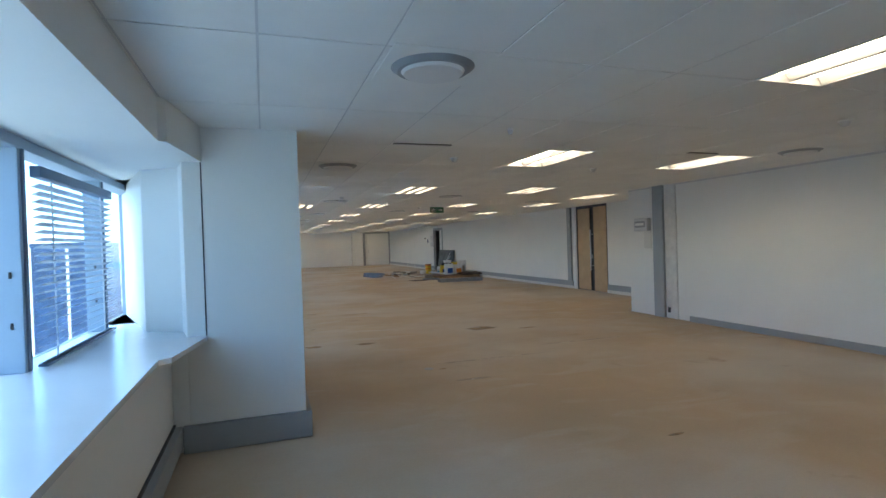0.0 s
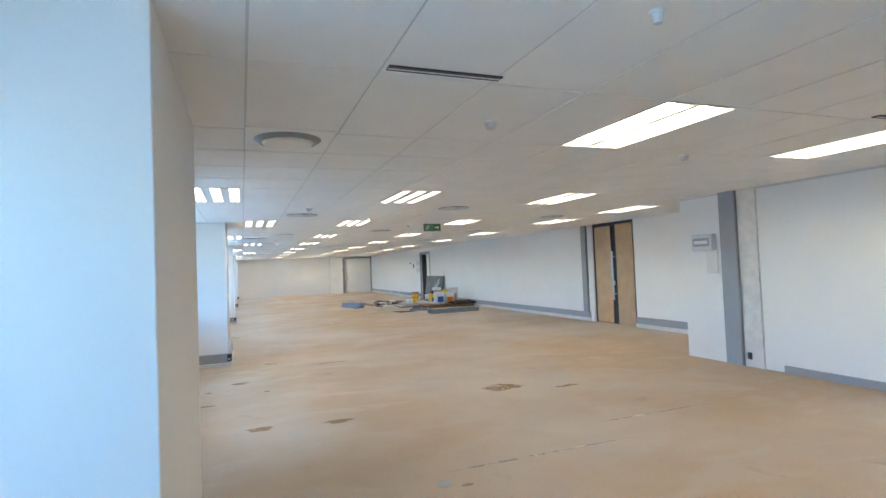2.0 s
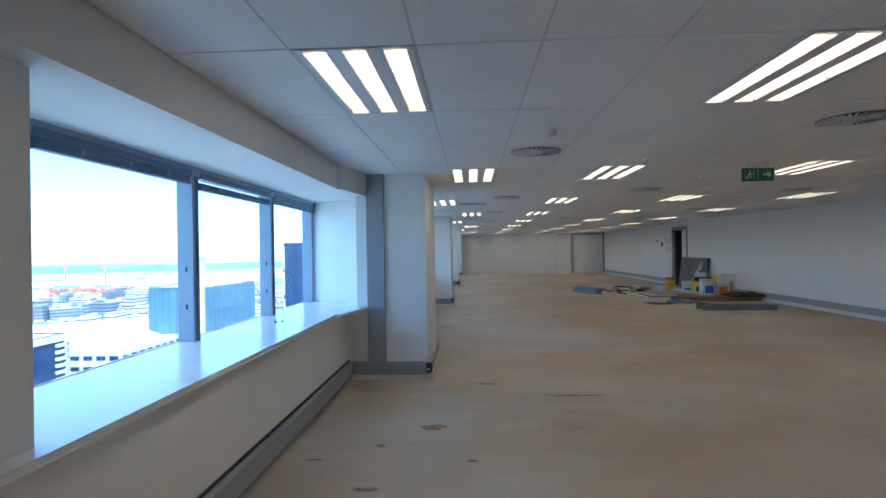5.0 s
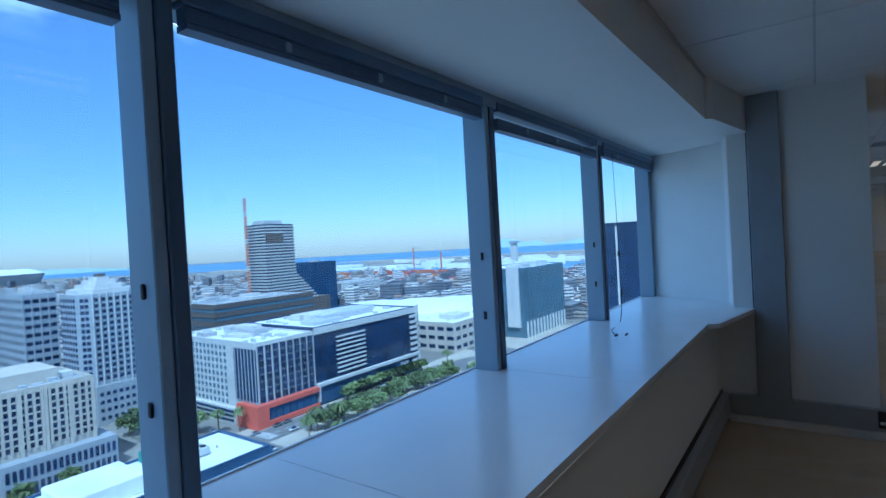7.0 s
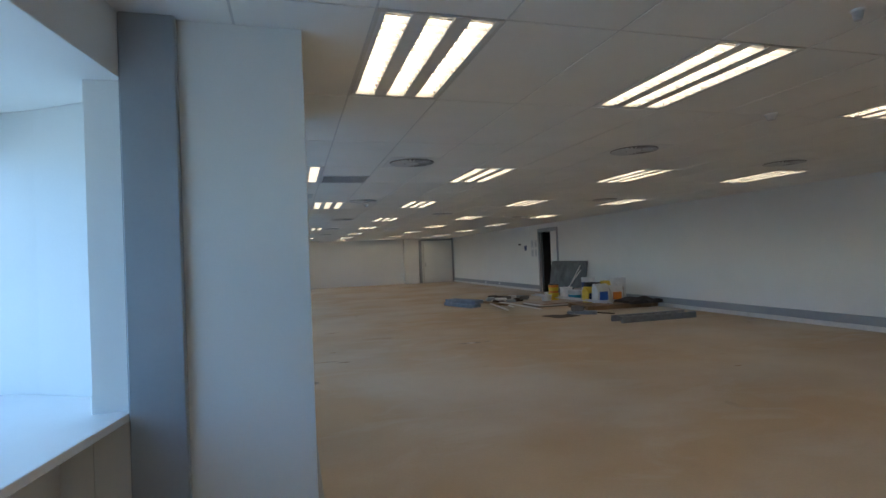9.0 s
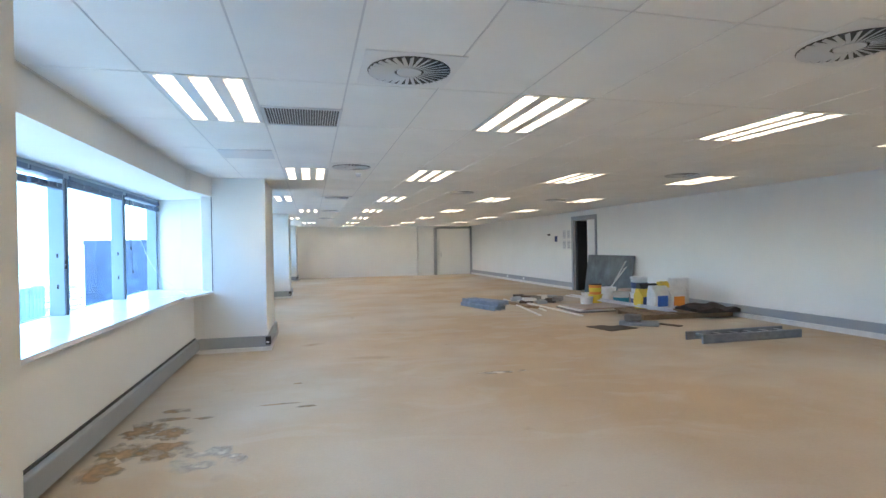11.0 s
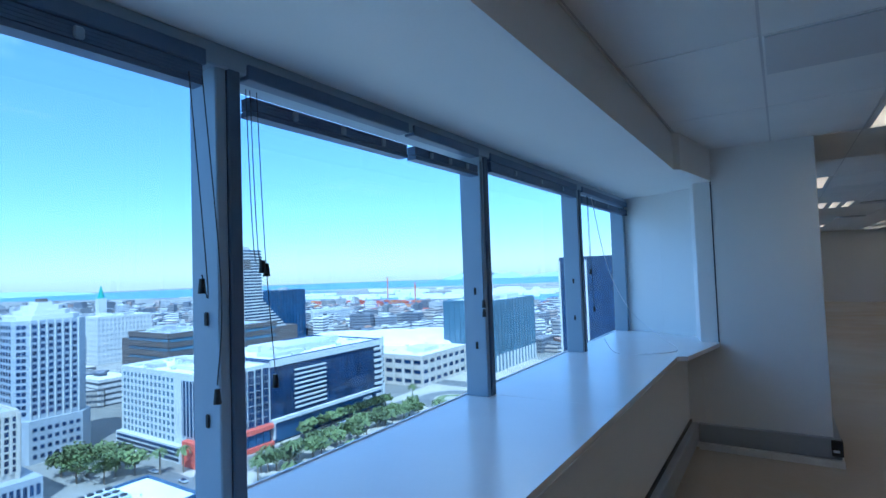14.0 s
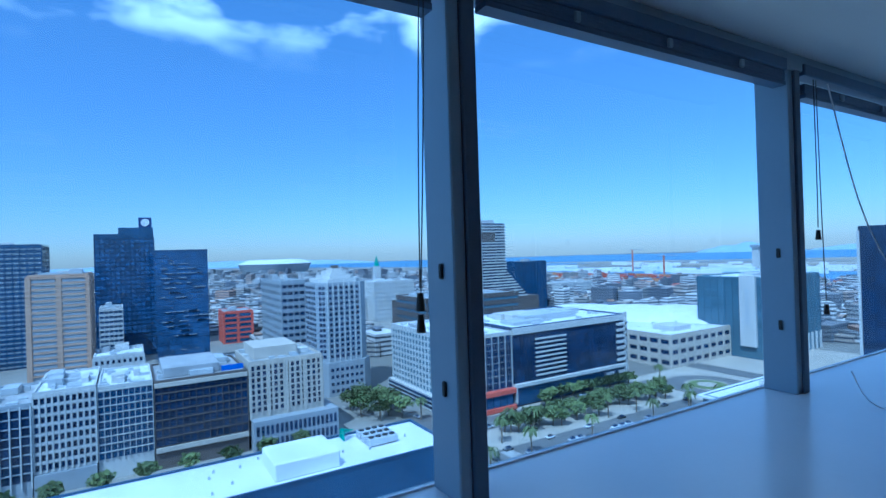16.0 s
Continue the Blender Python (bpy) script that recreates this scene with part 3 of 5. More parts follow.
for y, z in ((17.235, 1.68), (17.25, 1.67), (17.275, 1.33)):
    cord([(-1.228, y, 2.2), (-1.19, y - 0.01, 1.7), (-1.185, y + 0.015, z)], 0.0016, CORD, "thin dark blind cord hanging with a plastic pull", [(-1.185, y + 0.015, z)])
for y, z in ((17.05, 1.63), (17.09, 1.33)):
    cord([(-1.228, y, 2.2), (-1.17, y + 0.01, 1.6), (-1.165, y - 0.01, z)], 0.0018, CORD, "thin dark blind cord hanging with a plastic pull", [(-1.165, y - 0.01, z)])
cord([(-1.19, 20.48, 2.2), (-1.185, 20.47, 1.8), (-1.18, 20.455, 1.6)], 0.002, CORD, "thin dark blind cord hanging with a plastic pull", [(-1.18, 20.455, 1.6)])
for dy in (0.0, 0.012):
    cord([(-1.19, 18.66 + dy, 2.2), (-1.19, 18.645 + dy, 1.8), (-1.185, 18.635, 1.47 - 4 * dy)], 0.0016, CORD, "thin dark blind cord hanging with a plastic pull", [(-1.185, 18.635, 1.47 - 4 * dy)])
cord([(-1.19, 20.5, 2.2), (-1.18, 20.49, 1.6), (-1.17, 20.48, 1.3)], 0.002, CORD, "thin dark blind cord hanging with a plastic pull", [(-1.17, 20.48, 1.3)])
cord([(-1.19, 20.6, 2.2), (-1.12, 20.75, 1.6), (-1.0, 21.0, 1.2), (-0.75, 21.05, 0.97), (-0.6, 20.75, 0.925), (-0.75, 20.5, 0.924), (-1.0, 20.45, 0.924), (-1.12, 20.55, 1.02)], 0.003, CORD_W, "pale blind cord slung over the sill in a loop", [])
cord([(-1.19, 12.05, 2.2), (-1.18, 12.06, 1.6), (-1.17, 12.05, 1.2)], 0.002, CORD, "thin dark blind cord hanging with a plastic pull", [(-1.18, 12.06, 1.45), (-1.17, 12.05, 1.15)])
cord([(-1.17, 12.05, 1.15), (-1.14, 11.9, 0.93), (-1.08, 11.5, 0.925), (-0.98, 11.3, 0.925)], 0.003, CORD, "dark cord lying along the sill to two pulls", [])
for dx in (0, 0.05):
    t = thing("cord_pull", "black plastic cord pull lying on the sill", "cord pull", "cord pulls", at=(-0.98 + dx, 11.27 + dx, 0.935))
    bm = bmesh.new()
    add_cyl(bm, (0, 0, 0), 0.008, 0.035, 10, 0.006, Matrix.Rotation(radians(90), 4, "X"))
    part("pull", bm, BLACK, t)
cord([(-1.2, 16.9, 0.97), (-1.1, 16.8, 0.925), (-1.0, 16.62, 0.925), (-0.92, 16.8, 0.925), (-1.02, 16.95, 0.925), (-1.1, 16.8, 0.925), (-1.02, 16.65, 0.93)], 0.003, CORD_W, "pale cord coiled on the sill", [])


# ---- ceiling lamps ----
def add_trough(bm, x, wide, y0, y1, z0, z1, flat):
    """Two sloped reflector cheeks that rise from the mouth to a narrow flat strip."""
    for sgn in (-1, 1):
        pts = [(x + sgn * wide, z0), (x + sgn * flat, z1), (x + sgn * (flat + 0.004), z1 + 0.004), (x + sgn * (wide + 0.004), z0)]
        a, b = [bm.verts.new((px, y0, pz)) for px, pz in pts], [bm.verts.new((px, y1, pz)) for px, pz in pts]
        for k in range(4):
            bm.faces.new((a[k], a[(k + 1) % 4], b[(k + 1) % 4], b[k]))
        bm.faces.new(a[::-1])
        bm.faces.new(b)


def lit_tube(x, y0, y1, z, r, t):
    bm = bmesh.new()
    add_cyl(bm, (0, 0, 0), r, y1 - y0, 10, None, Matrix.Translation((x, (y0 + y1) / 2, z)) @ Matrix.Rotation(radians(90), 4, "X"))
    part("tube", bm, TUBE, t, "lit warm white tube")


def louvre_lamp():
    t = thing("ceiling_light", "recessed ceiling light with three lit tubes and louvres", "ceiling light", "louvre lights")
    boxes("housing", REFLECT, t, (0.005, 0.6, 0.005, 1.195, 0.075, 0.1), (0.005, 0.02, 0.005, 1.195, 0, 0.075), (0.585, 0.6, 0.005, 1.195, 0, 0.075),
          (0.02, 0.585, 0.005, 0.02, 0, 0.075), (0.02, 0.585, 1.18, 1.195, 0, 0.075))
    for k in range(2):
        x = 0.2025 + k * 0.2
        boxes("divider", WHITEP, t, (x - 0.038, x + 0.038, 0.02, 1.18, 0.002, 0.008))
    boxes("divider", WHITEP, t, (0.02, 0.042, 0.02, 1.18, 0.002, 0.008))
    boxes("divider", WHITEP, t, (0.563, 0.585, 0.02, 1.18, 0.002, 0.008))
    for k in range(3):
        x = 0.1025 + k * 0.2
        bm = bmesh.new()
        add_trough(bm, x, 0.058, 0.03, 1.17, 0.008, 0.066, 0.03)
        part("reflector", bm, REFLECT, t, "bright sloped reflector")
        lit_tube(x, 0.05, 1.15, 0.048, 0.017, t)
        bm = bmesh.new()
        last = None
        for j in range(15):
            y = 0.055 + j * 0.077
            edge = [bm.verts.new((x + sx * 0.056, y, z)) for sx in (-1, 1) for z in (0.003, 0.028)]
            bm.faces.new((edge[0], edge[1], edge[3], edge[2]))
            if last:
                bm.faces.new((last[0], last[1], edge[1], edge[0]))
                bm.faces.new((last[2], last[3], edge[3], edge[2]))
            last = edge
        part("louvre", bm, REFLECT, t)
    return t


def trough_lamp():
    t = thing("ceiling_light", "recessed white trough ceiling light with two lit tubes", "ceiling light", "trough lights")
    boxes("housing", REFLECT, t, (0.005, 0.6, 0.005, 1.195, 0.1, 0.115), (0.005, 0.02, 0.005, 1.195, 0, 0.1), (0.585, 0.6, 0.005, 1.195, 0, 0.1),
          (0.02, 0.585, 0.005, 0.02, 0, 0.1), (0.02, 0.585, 1.18, 1.195, 0, 0.1))
    bm = bmesh.new()
    add_prism(bm, [(0.302, 0.0), (0.225, 0.09), (0.38, 0.09)], 0.02, 1.18)
    for v in bm.verts:
        v.co = Vector((v.co.x, v.co.z, v.co.y + 0.008))
    part("reflector_ridge", bm, REFLECT, t)
    for x in (0.155, 0.45):
        bm = bmesh.new()
        add_trough(bm, x, 0.128, 0.03, 1.17, 0.01, 0.09, 0.07)
        part("reflector", bm, REFLECT, t, "bright sloped reflector")
        lit_tube(x, 0.06, 1.14, 0.055, 0.026, t)
    return t


protos = {}
for x, y0, y1, trough in LAMPS:
    m = pose(x, y0, H - 0.004)
    if trough not in protos:
        protos[trough] = trough_lamp() if trough else louvre_lamp()
        protos[trough].matrix_basis = m
    else:
        copy_thing(protos[trough], m)


# ---- ceiling fittings ----
def swirl(x, y):
    t = thing("swirl_diffuser", "round grey ceiling air diffuser with swirl vanes", "air diffuser", "swirl diffusers", at=(x, y, H))
    bm = bmesh.new()
    add_box(bm, -0.29, 0.29, -0.29, 0.29, -0.006, 0.0)
    part("plate", bm, WHITEP, t, "", 0.002)
    bm = bmesh.new()
    add_cyl(bm, (0, 0, -0.010), 0.25, 0.003, 40)
    part("throat", bm, BLACK, t, "dark throat")
    bm = bmesh.new()
    add_box(bm, 0.09, 0.245, -0.011, 0.011, -0.002, 0.002)
    vane = mesh_of("vane", bm, PLASTIC)
    for k in range(30):
        o = new("vane", vane)
        o.parent = t
        o.matrix_basis = Matrix.Translation((0, 0, -0.014)) @ Matrix.Rotation(2 * math.pi * k / 30, 4, "Z") @ Matrix.Rotation(0.35, 4, "X")
    bm = bmesh.new()
    add_cyl(bm, (0, 0, -0.018), 0.075, 0.008, 24)
    part("hub", bm, PLASTIC, t)
    return t


def disc_valve(x, y):
    t = thing("disc_diffuser", "round white ceiling air valve with a raised disc", "air diffuser", "disc diffusers", at=(x, y, H))
    bm = bmesh.new()
    add_box(bm, -0.29, 0.29, -0.29, 0.29, -0.006, 0.0)
    part("plate", bm, TILE, t, "", 0.002)
    # shade round the disc is put into the ring's grey colour
    bm = bmesh.new()
    add_cyl(bm, (0, 0, -0.030), 0.20, 0.024, 40, 0.235)
    part("ring", bm, TRUNK, t, "ring coloured grey for the shade round the disc")
    bm = bmesh.new()
    add_cyl(bm, (0, 0, -0.046), 0.165, 0.018, 40, 0.18)
    part("disc", bm, WHITEP, t, "white disc")
    return t


swirl(1.63, 11.45)
s0 = swirl(1.66, 16.08)
for x, y in ((1.6, 19.95), (1.62, 24.3), (1.62, 28.3), (1.62, 32.2), (3.95, 10.4), (6.75, 15.8), (6.8, 20.1), (3.95, 15.2), (4.0, 23.0), (6.8, 11.9), (6.8, 24.5)):
    copy_thing(s0, pose(x, y, H))
disc_valve(1.03, 2.6)
disc_valve(1.0, 6.32)
disc_valve(6.35, 4.45)
for x0, x1, y in ((1.34, 1.94, 4.82), (4.96, 5.4, 4.80)):
    t = thing("slot_vent", "long dark slot air vent in the ceiling", "slot vent", "slot vents", at=(x0, y, H))
    boxes("slot", BLACK, t, (0, x1 - x0, -0.03, 0.03, -0.006, 0.0))
    boxes("bar", GRID, t, (0, x1 - x0, -0.004, 0.004, -0.010, -0.006))
t = thing("ceiling_grille", "square grey return-air grille with many thin vanes", "grille", at=(0.72, 17.64, H))
boxes("frame", PLASTIC, t, (0, 0.6, 0, 0.02, -0.012, 0), (0, 0.6, 0.56, 0.58, -0.012, 0), (0, 0.02, 0.02, 0.56, -0.012, 0), (0.58, 0.6, 0.02, 0.56, -0.012, 0))
t.location.y = 17.06
boxes("backing", DARKDOOR, t, (0.02, 0.58, 0.02, 0.56, -0.003, 0))
gs = bmesh.new()
add_box(gs, -0.002, 0.002, 0.02, 0.56, -0.012, -0.003)
gm = mesh_of("vane", gs, PLASTIC)
for k in range(27):
    o = new("vane", gm)
    o.parent = t
    o.location = (0.04 + k * 0.02, 0, 0)
for x, y, r in ((2.25, 5.57, 0.05), (1.64, 10.53, 0.055), (4.22, 13.73, 0.055), (1.75, 20.6, 0.05), (4.6, 6.2, 0.05), (5.1, 3.1, 0.06), (2.2, 4.0, 0.03), (2.92, 12.1, 0.03)):
    t = thing("smoke_detector", "small round white ceiling smoke detector", "detector", "smoke detectors", at=(x, y, H))
    bm = bmesh.new()
    add_cyl(bm, (0, 0, -0.012), r, 0.012, 20)
    part("base", bm, WHITEP, t)
    bm = bmesh.new()
    add_cyl(bm, (0, 0, -0.05), r * 0.55, 0.038, 20, r * 0.85)
    part("head", bm, PLASTIC, t)
t = thing("ceiling_hatch", "flush pale access panel in the ceiling", "panel", at=(0.12, 18.9, H))
boxes("panel", PLASTIC, t, (0, 0.55, 0, 0.55, -0.008, 0), bevel=0.002)

# exit sign
t = thing("exit_sign", "green hanging exit sign with white running figure and arrow", "sign", at=(4.1, 12.38, 2.36))
boxes("panel", GREEN, t, (0, 0.36, -0.012, 0.012, 0, 0.15), bevel=0.002)
boxes("hanger", PLASTIC, t, (0.06, 0.07, -0.005, 0.005, 0.15, 0.24), (0.29, 0.30, -0.005, 0.005, 0.15, 0.24))
bm = bmesh.new()
add_box(bm, 0.225, 0.285, -0.015, -0.0125, 0.065, 0.085)
add_prism(bm, [(0.28, 0), (0.325, 0.036), (0.28, 0.072)], -0.015, -0.0125)
vs = [v for v in bm.verts][8:]
for v in vs:
    v.co = Vector((v.co.x, v.co.z, 0.039 + v.co.y))
part("arrow", bm, SIGNW, t, "white arrow")
bm = bmesh.new()
add_box(bm, 0.06, 0.08, -0.015, -0.0125, 0.05, 0.095, 0)
add_box(bm, 0.075, 0.12, -0.015, -0.0125, 0.075, 0.088)
add_box(bm, 0.045, 0.062, -0.015, -0.0125, 0.02, 0.055)
add_box(bm, 0.08, 0.105, -0.015, -0.0125, 0.035, 0.05)
add_cyl(bm, (0, 0, 0), 0.012, 0.0025, 12, None, Matrix.Translation((0.088, -0.0138, 0.11)) @ Matrix.Rotation(radians(90), 4, "X"))
part("running_figure", bm, SIGNW, t, "white running pictogram")
boxes("divider", SIGNW, t, (0.172, 0.176, -0.015, -0.0125, 0.01, 0.14))
boxes("doorway_mark", SIGNW, t, (0.125, 0.13, -0.015, -0.0125, 0.02, 0.13), (0.03, 0.035, -0.015, -0.0125, 0.02, 0.13))

# distribution box with a paper sleeve
t = thing("distribution_box", "pale grey surface-mounted breaker box with a clear window", "breaker box", at=(EAST2, 8.5, 1.72))
boxes("case", PLASTIC, t, (-0.11, 0, 0, 0.40, 0, 0.26), bevel=0.012)
boxes("window", TRUNK, t, (-0.118, -0.111, 0.05, 0.36, 0.07, 0.2), bevel=0.003)
boxes("breaker_row", WHITEP, t, (-0.124, -0.1185, 0.08, 0.33, 0.11, 0.16))
t = thing("paper_sleeve", "clear document sleeve hung under the breaker box", "document sleeve", at=(EAST2, 8.5, 1.36))
boxes("sheet", PAPER, t, (-0.012, 0, 0, 0.21, 0, 0.35), bevel=0.003)
# notices by the open door
t = thing("wall_notice", "dark blue square notice on the white wall", "notice", at=(EAST, 29.9, 1.62))
boxes("plate", NAVY, t, (-0.01, 0, 0, 0.2, 0, 0.2), bevel=0.002)
t = thing("access_reader", "small black access reader on the white wall", "card reader", at=(EAST, 30.45, 1.85))
boxes("body", BLACK, t, (-0.03, 0, 0, 0.2, 0, 0.06), bevel=0.006)
for yy, zz in ((28.95, 1.36), (29.27, 1.36), (28.95, 1.72), (29.27, 1.72)):
    t = thing("paper_notice", "pale grey printed paper taped to the wall", "notice", "paper notices", at=(EAST, yy, zz))
    boxes("sheet", TRUNK if zz < 0 else PLASTIC, t, (-0.006, 0, 0, 0.21, 0, 0.29))
    for k in range(4):
        boxes("text_bar", TRUNK, t, (-0.008, -0.0065, 0.03, 0.18, 0.05 + k * 0.055, 0.065 + k * 0.055))
for yy in (32.8, 34.6, 24.0):
    t = thing("wall_socket", "small white socket in the cable trunking", "socket", "trunking sockets", at=(EAST - 0.05, yy, 0.12))
    boxes("plate", WHITEP, t, (-0.012, 0, 0, 0.14, 0, 0.08), bevel=0.003)


# ---- building debris ----
def pail(x, y, z, r, h, body, band=None, lid=None, label="", turn=0):
    t = thing("paint_pail", label, "pail", "paint pails", at=(x, y, z), turn=turn)
    bm = bmesh.new()
    add_cyl(bm, (0, 0, 0), r * 0.9, h, 24, r)
    part("body", bm, body, t)
    bm = bmesh.new()
    add_cyl(bm, (0, 0, h - 0.02), r * 1.05, 0.025, 24)
    part("rim", bm, lid or body, t)
    if band:
        bm = bmesh.new()
        add_cyl(bm, (0, 0, h * 0.25), r * 0.955, h * 0.4, 24, r * 0.99)
        part("label_band", bm, band, t, "printed coloured band")
    return t


def bag(x, y, z, w, d, h, body, mark, label, turn=0):
    """A stuffed bag: bulged sides and a pinched top."""
    t = thing("material_bag", label, "bag", "material bags", at=(x, y, z), turn=turn)
    bm = bmesh.new()
    bmesh.ops.create_grid(bm, x_segments=1, y_segments=1, size=0.5)
    bm.clear()
    add_box(bm, -w / 2, w / 2, -d / 2, d / 2, 0, h)
    bmesh.ops.subdivide_edges(bm, edges=bm.edges[:], cuts=5, use_grid_fill=True)
    for v in bm.verts:
        u = v.co.z / h
        v.co.y *= (0.75 + 0.5 * math.sin(math.pi * min(1, u))) * (1 - 0.75 * max(0, u - 0.75) * 4 * 0.8)
        v.co.x *= 1 - 0.12 * math.sin(math.pi * u)
        v.co += 0.02 * Vector((noise.noise(v.co * 9), noise.noise(v.co * 9 + Vector((5, 0, 0))), noise.noise(v.co * 9 + Vector((0, 7, 0)))))
        v.co.z = max(0, v.co.z)
    part("sack", bm, body, t)
    boxes("printed_panel", mark, t, (-w * 0.3, w * 0.3, -d * 0.64 - 0.012, -d * 0.55, h * 0.15, h * 0.6), bevel=0.004)
    return t


def plank(name, label, x0, y0, x1, y1, w, h, z, material, cat="plank"):
    a, b = Vector((x0, y0, 0)), Vector((x1, y1, 0))
    t = thing(name, label, cat, cat + "s on the floor", at=((x0 + x1) / 2, (y0 + y1) / 2, z), turn=math.degrees(math.atan2(y1 - y0, x1 - x0)))
    L = (b - a).length
    boxes("bar", material, t, (-L / 2, L / 2, -w / 2, w / 2, 0, h), bevel=min(w, h) * 0.12)
    return t


def stud(label, x0, y0, x1, y1, w, h, z):
    """A C-shaped sheet steel channel lying on its back or its side."""
    t = thing("steel_stud", label, "steel stud", "steel studs on the floor", at=((x0 + x1) / 2, (y0 + y1) / 2, z), turn=math.degrees(math.atan2(y1 - y0, x1 - x0)))
    L, k = math.hypot(x1 - x0, y1 - y0) / 2, 0.006
    bm = bmesh.new()
    prof = [(-w / 2, 0), (w / 2, 0), (w / 2, h), (w / 2 - 0.03, h), (w / 2 - 0.03, h - k), (w / 2 - k, h - k), (w / 2 - k, k), (-w / 2 + k, k), (-w / 2 + k, h - k), (-w / 2 + 0.03, h - k), (-w / 2 + 0.03, h), (-w / 2, h)]
    add_prism(bm, prof, -L, L)
    for v in bm.verts:
        v.co = Vector((v.co.z, v.co.x, v.co.y))
    part("channel", bm, GALV, t)


# stack of steel studs
for k, (x0, y0, x1, y1, z) in enumerate(((4.85, 25.9, 5.25, 24.45, 0), (5.05, 26.0, 5.42, 24.6, 0), (4.86, 25.8, 5.35, 24.5, 0.101), (5.03, 25.9, 5.55, 24.7, 0.10))):
    stud("galvanised steel channel stud lying in a small stack", x0, y0, x1, y1, 0.18, 0.1, z)
for x0, y0, x1, y1 in ((5.95, 26.2, 6.3, 24.5), (6.08, 26.0, 6.15, 24.7)):
    plank("timber_batten", "short raw timber batten on the floor", x0, y0, x1, y1, 0.09, 0.05, 0, WOOD, "batten")
for x0, y0, x1, y1 in ((6.3, 26.8, 5.8, 23.3), (6.5, 26.3, 6.6, 22.95), (6.7, 26.9, 6.25, 24.0)):
    plank("white_batten", "long thin off-white batten on the floor", x0, y0, x1, y1, 0.05, 0.03, 0, STRIP, "batten")
t = thing("board_stack", "low stack of dusty boards on the floor", "board stack", at=(7.5, 24.0, 0))
for k in range(3):
    vs = bmesh.new()
    add_box(vs, -0.75 + 0.05 * k, 0.75 - 0.03 * k, -0.6, 0.55 - 0.04 * k, 0.035 * k, 0.035 * k + 0.028, 0.08 * (k - 1))
    part("board", vs, (DIRTY, STRIP, BROWNP)[k], t, "", 0.003)
t = thing("rubble_heap", "heap of dusty grey offcuts and rags", "rubble", at=(7.0, 26.0, 0))
rr = random.Random(5)
for k in range(16):
    vs = bmesh.new()
    z = 0.0 if k < 8 else 0.07
    x, y = rr.uniform(-0.5, 0.5), rr.uniform(-0.6, 0.6)
    add_box(vs, x - rr.uniform(0.1, 0.28), x + rr.uniform(0.1, 0.28), y - rr.uniform(0.06, 0.2), y + rr.uniform(0.06, 0.2), z, z + rr.uniform(0.05, 0.1), rr.uniform(0, 3))
    part("offcut", vs, rr.choice((DIRTY, TRUNK, STRIP, BITUMEN)), t, "", 0.012)
# long pale profiles running to the pallet
for x0, y0, x1, y1, z in ((7.6, 25.6, 7.9, 21.9, 0.16), (7.75, 25.4, 8.0, 21.8, 0.16), (7.68, 25.5, 7.98, 21.9, 0.19)):
    plank("metal_profile", "long pale metal profile lying over the pallet", x0, y0, x1, y1, 0.05, 0.025, z, PLASTIC, "profile")
# pallet
t = thing("pallet", "worn dark timber pallet on the floor", "pallet", at=(8.45, 22.5, 0), turn=-4)
for k in range(3):
    boxes("skid", WOOD, t, (-1.0, 1.0, -0.55 + k * 0.5, -0.45 + k * 0.5, 0.0, 0.09), bevel=0.004)
for k in range(8):
    boxes("deck_board", WOOD, t, (-1.0 + k * 0.255, -0.8 + k * 0.255, -0.6, 0.6, 0.09, 0.115), bevel=0.003)
t = thing("dark_mat", "dark bitumen sheet draped over the pallet end", "sheet", at=(9.0, 22.2, 0.116))
bm = bmesh.new()
add_box(bm, -0.45, 0.45, -0.5, 0.35, 0, 0.10)
bmesh.ops.subdivide_edges(bm, edges=bm.edges[:], cuts=6, use_grid_fill=True)
for v in bm.verts:
    if v.co.z > 0.02:
        v.co.z *= 0.75 + 0.8 * noise.noise(v.co * 4)
    v.co.x += 0.05 * noise.noise(v.co * 5 + Vector((3, 0, 0)))
    v.co.y += 0.05 * noise.noise(v.co * 5)
part("sheet", bm, BITUMEN, t)
# leaning metal sheet
t = thing("metal_sheet", "large dusty grey metal sheet leaning on the wall", "sheet", at=(9.28, 26.45, 0))
o = boxes("panel", BOARD, t, (-0.012, 0.012, -1.2, 1.2, 0, 1.2), bevel=0.003)
t.rotation_euler = (0, radians(8), 0)
for a, b, h in ((25.45, 25.32, 1.05), (25.6, 25.3, 0.9)):
    t = thing("pole", "pale pole leaning on the metal sheet", "pole", "leaning poles", at=(8.75, a + 0.2, 0))
    bm = bmesh.new()
    add_tube(bm, [(0, 0, 0), (0.5, b - a - 0.15, h)], 0.018, 8)
    part("rod", bm, STRIP, t)
pail(8.75, 25.45, 0, 0.2, 0.36, PAIL, None, None, "white paint pail standing before the metal sheet")
pail(8.95, 24.95, 0, 0.18, 0.34, BROWNP, None, None, "beige dusty pail beside the metal sheet")
pail(8.2, 25.6, 0, 0.14, 0.22, PAIL, None, None, "small white pail by the timber heap")
pail(8.3, 24.15, 0.0, 0.19, 0.36, PAIL, TEAL, None, "white paint pail with a teal label")
pail(8.5, 23.72, 0.0, 0.2, 0.37, PAIL, NAVY, None, "white paint pail with a navy label")
pail(8.5, 23.72, 0.385, 0.19, 0.35, PAIL, NAVY, None, "white paint pail stacked on another one")
pail(7.72, 24.35, 0.105, 0.16, 0.20, YELLOW, None, None, "yellow pail on the board stack")
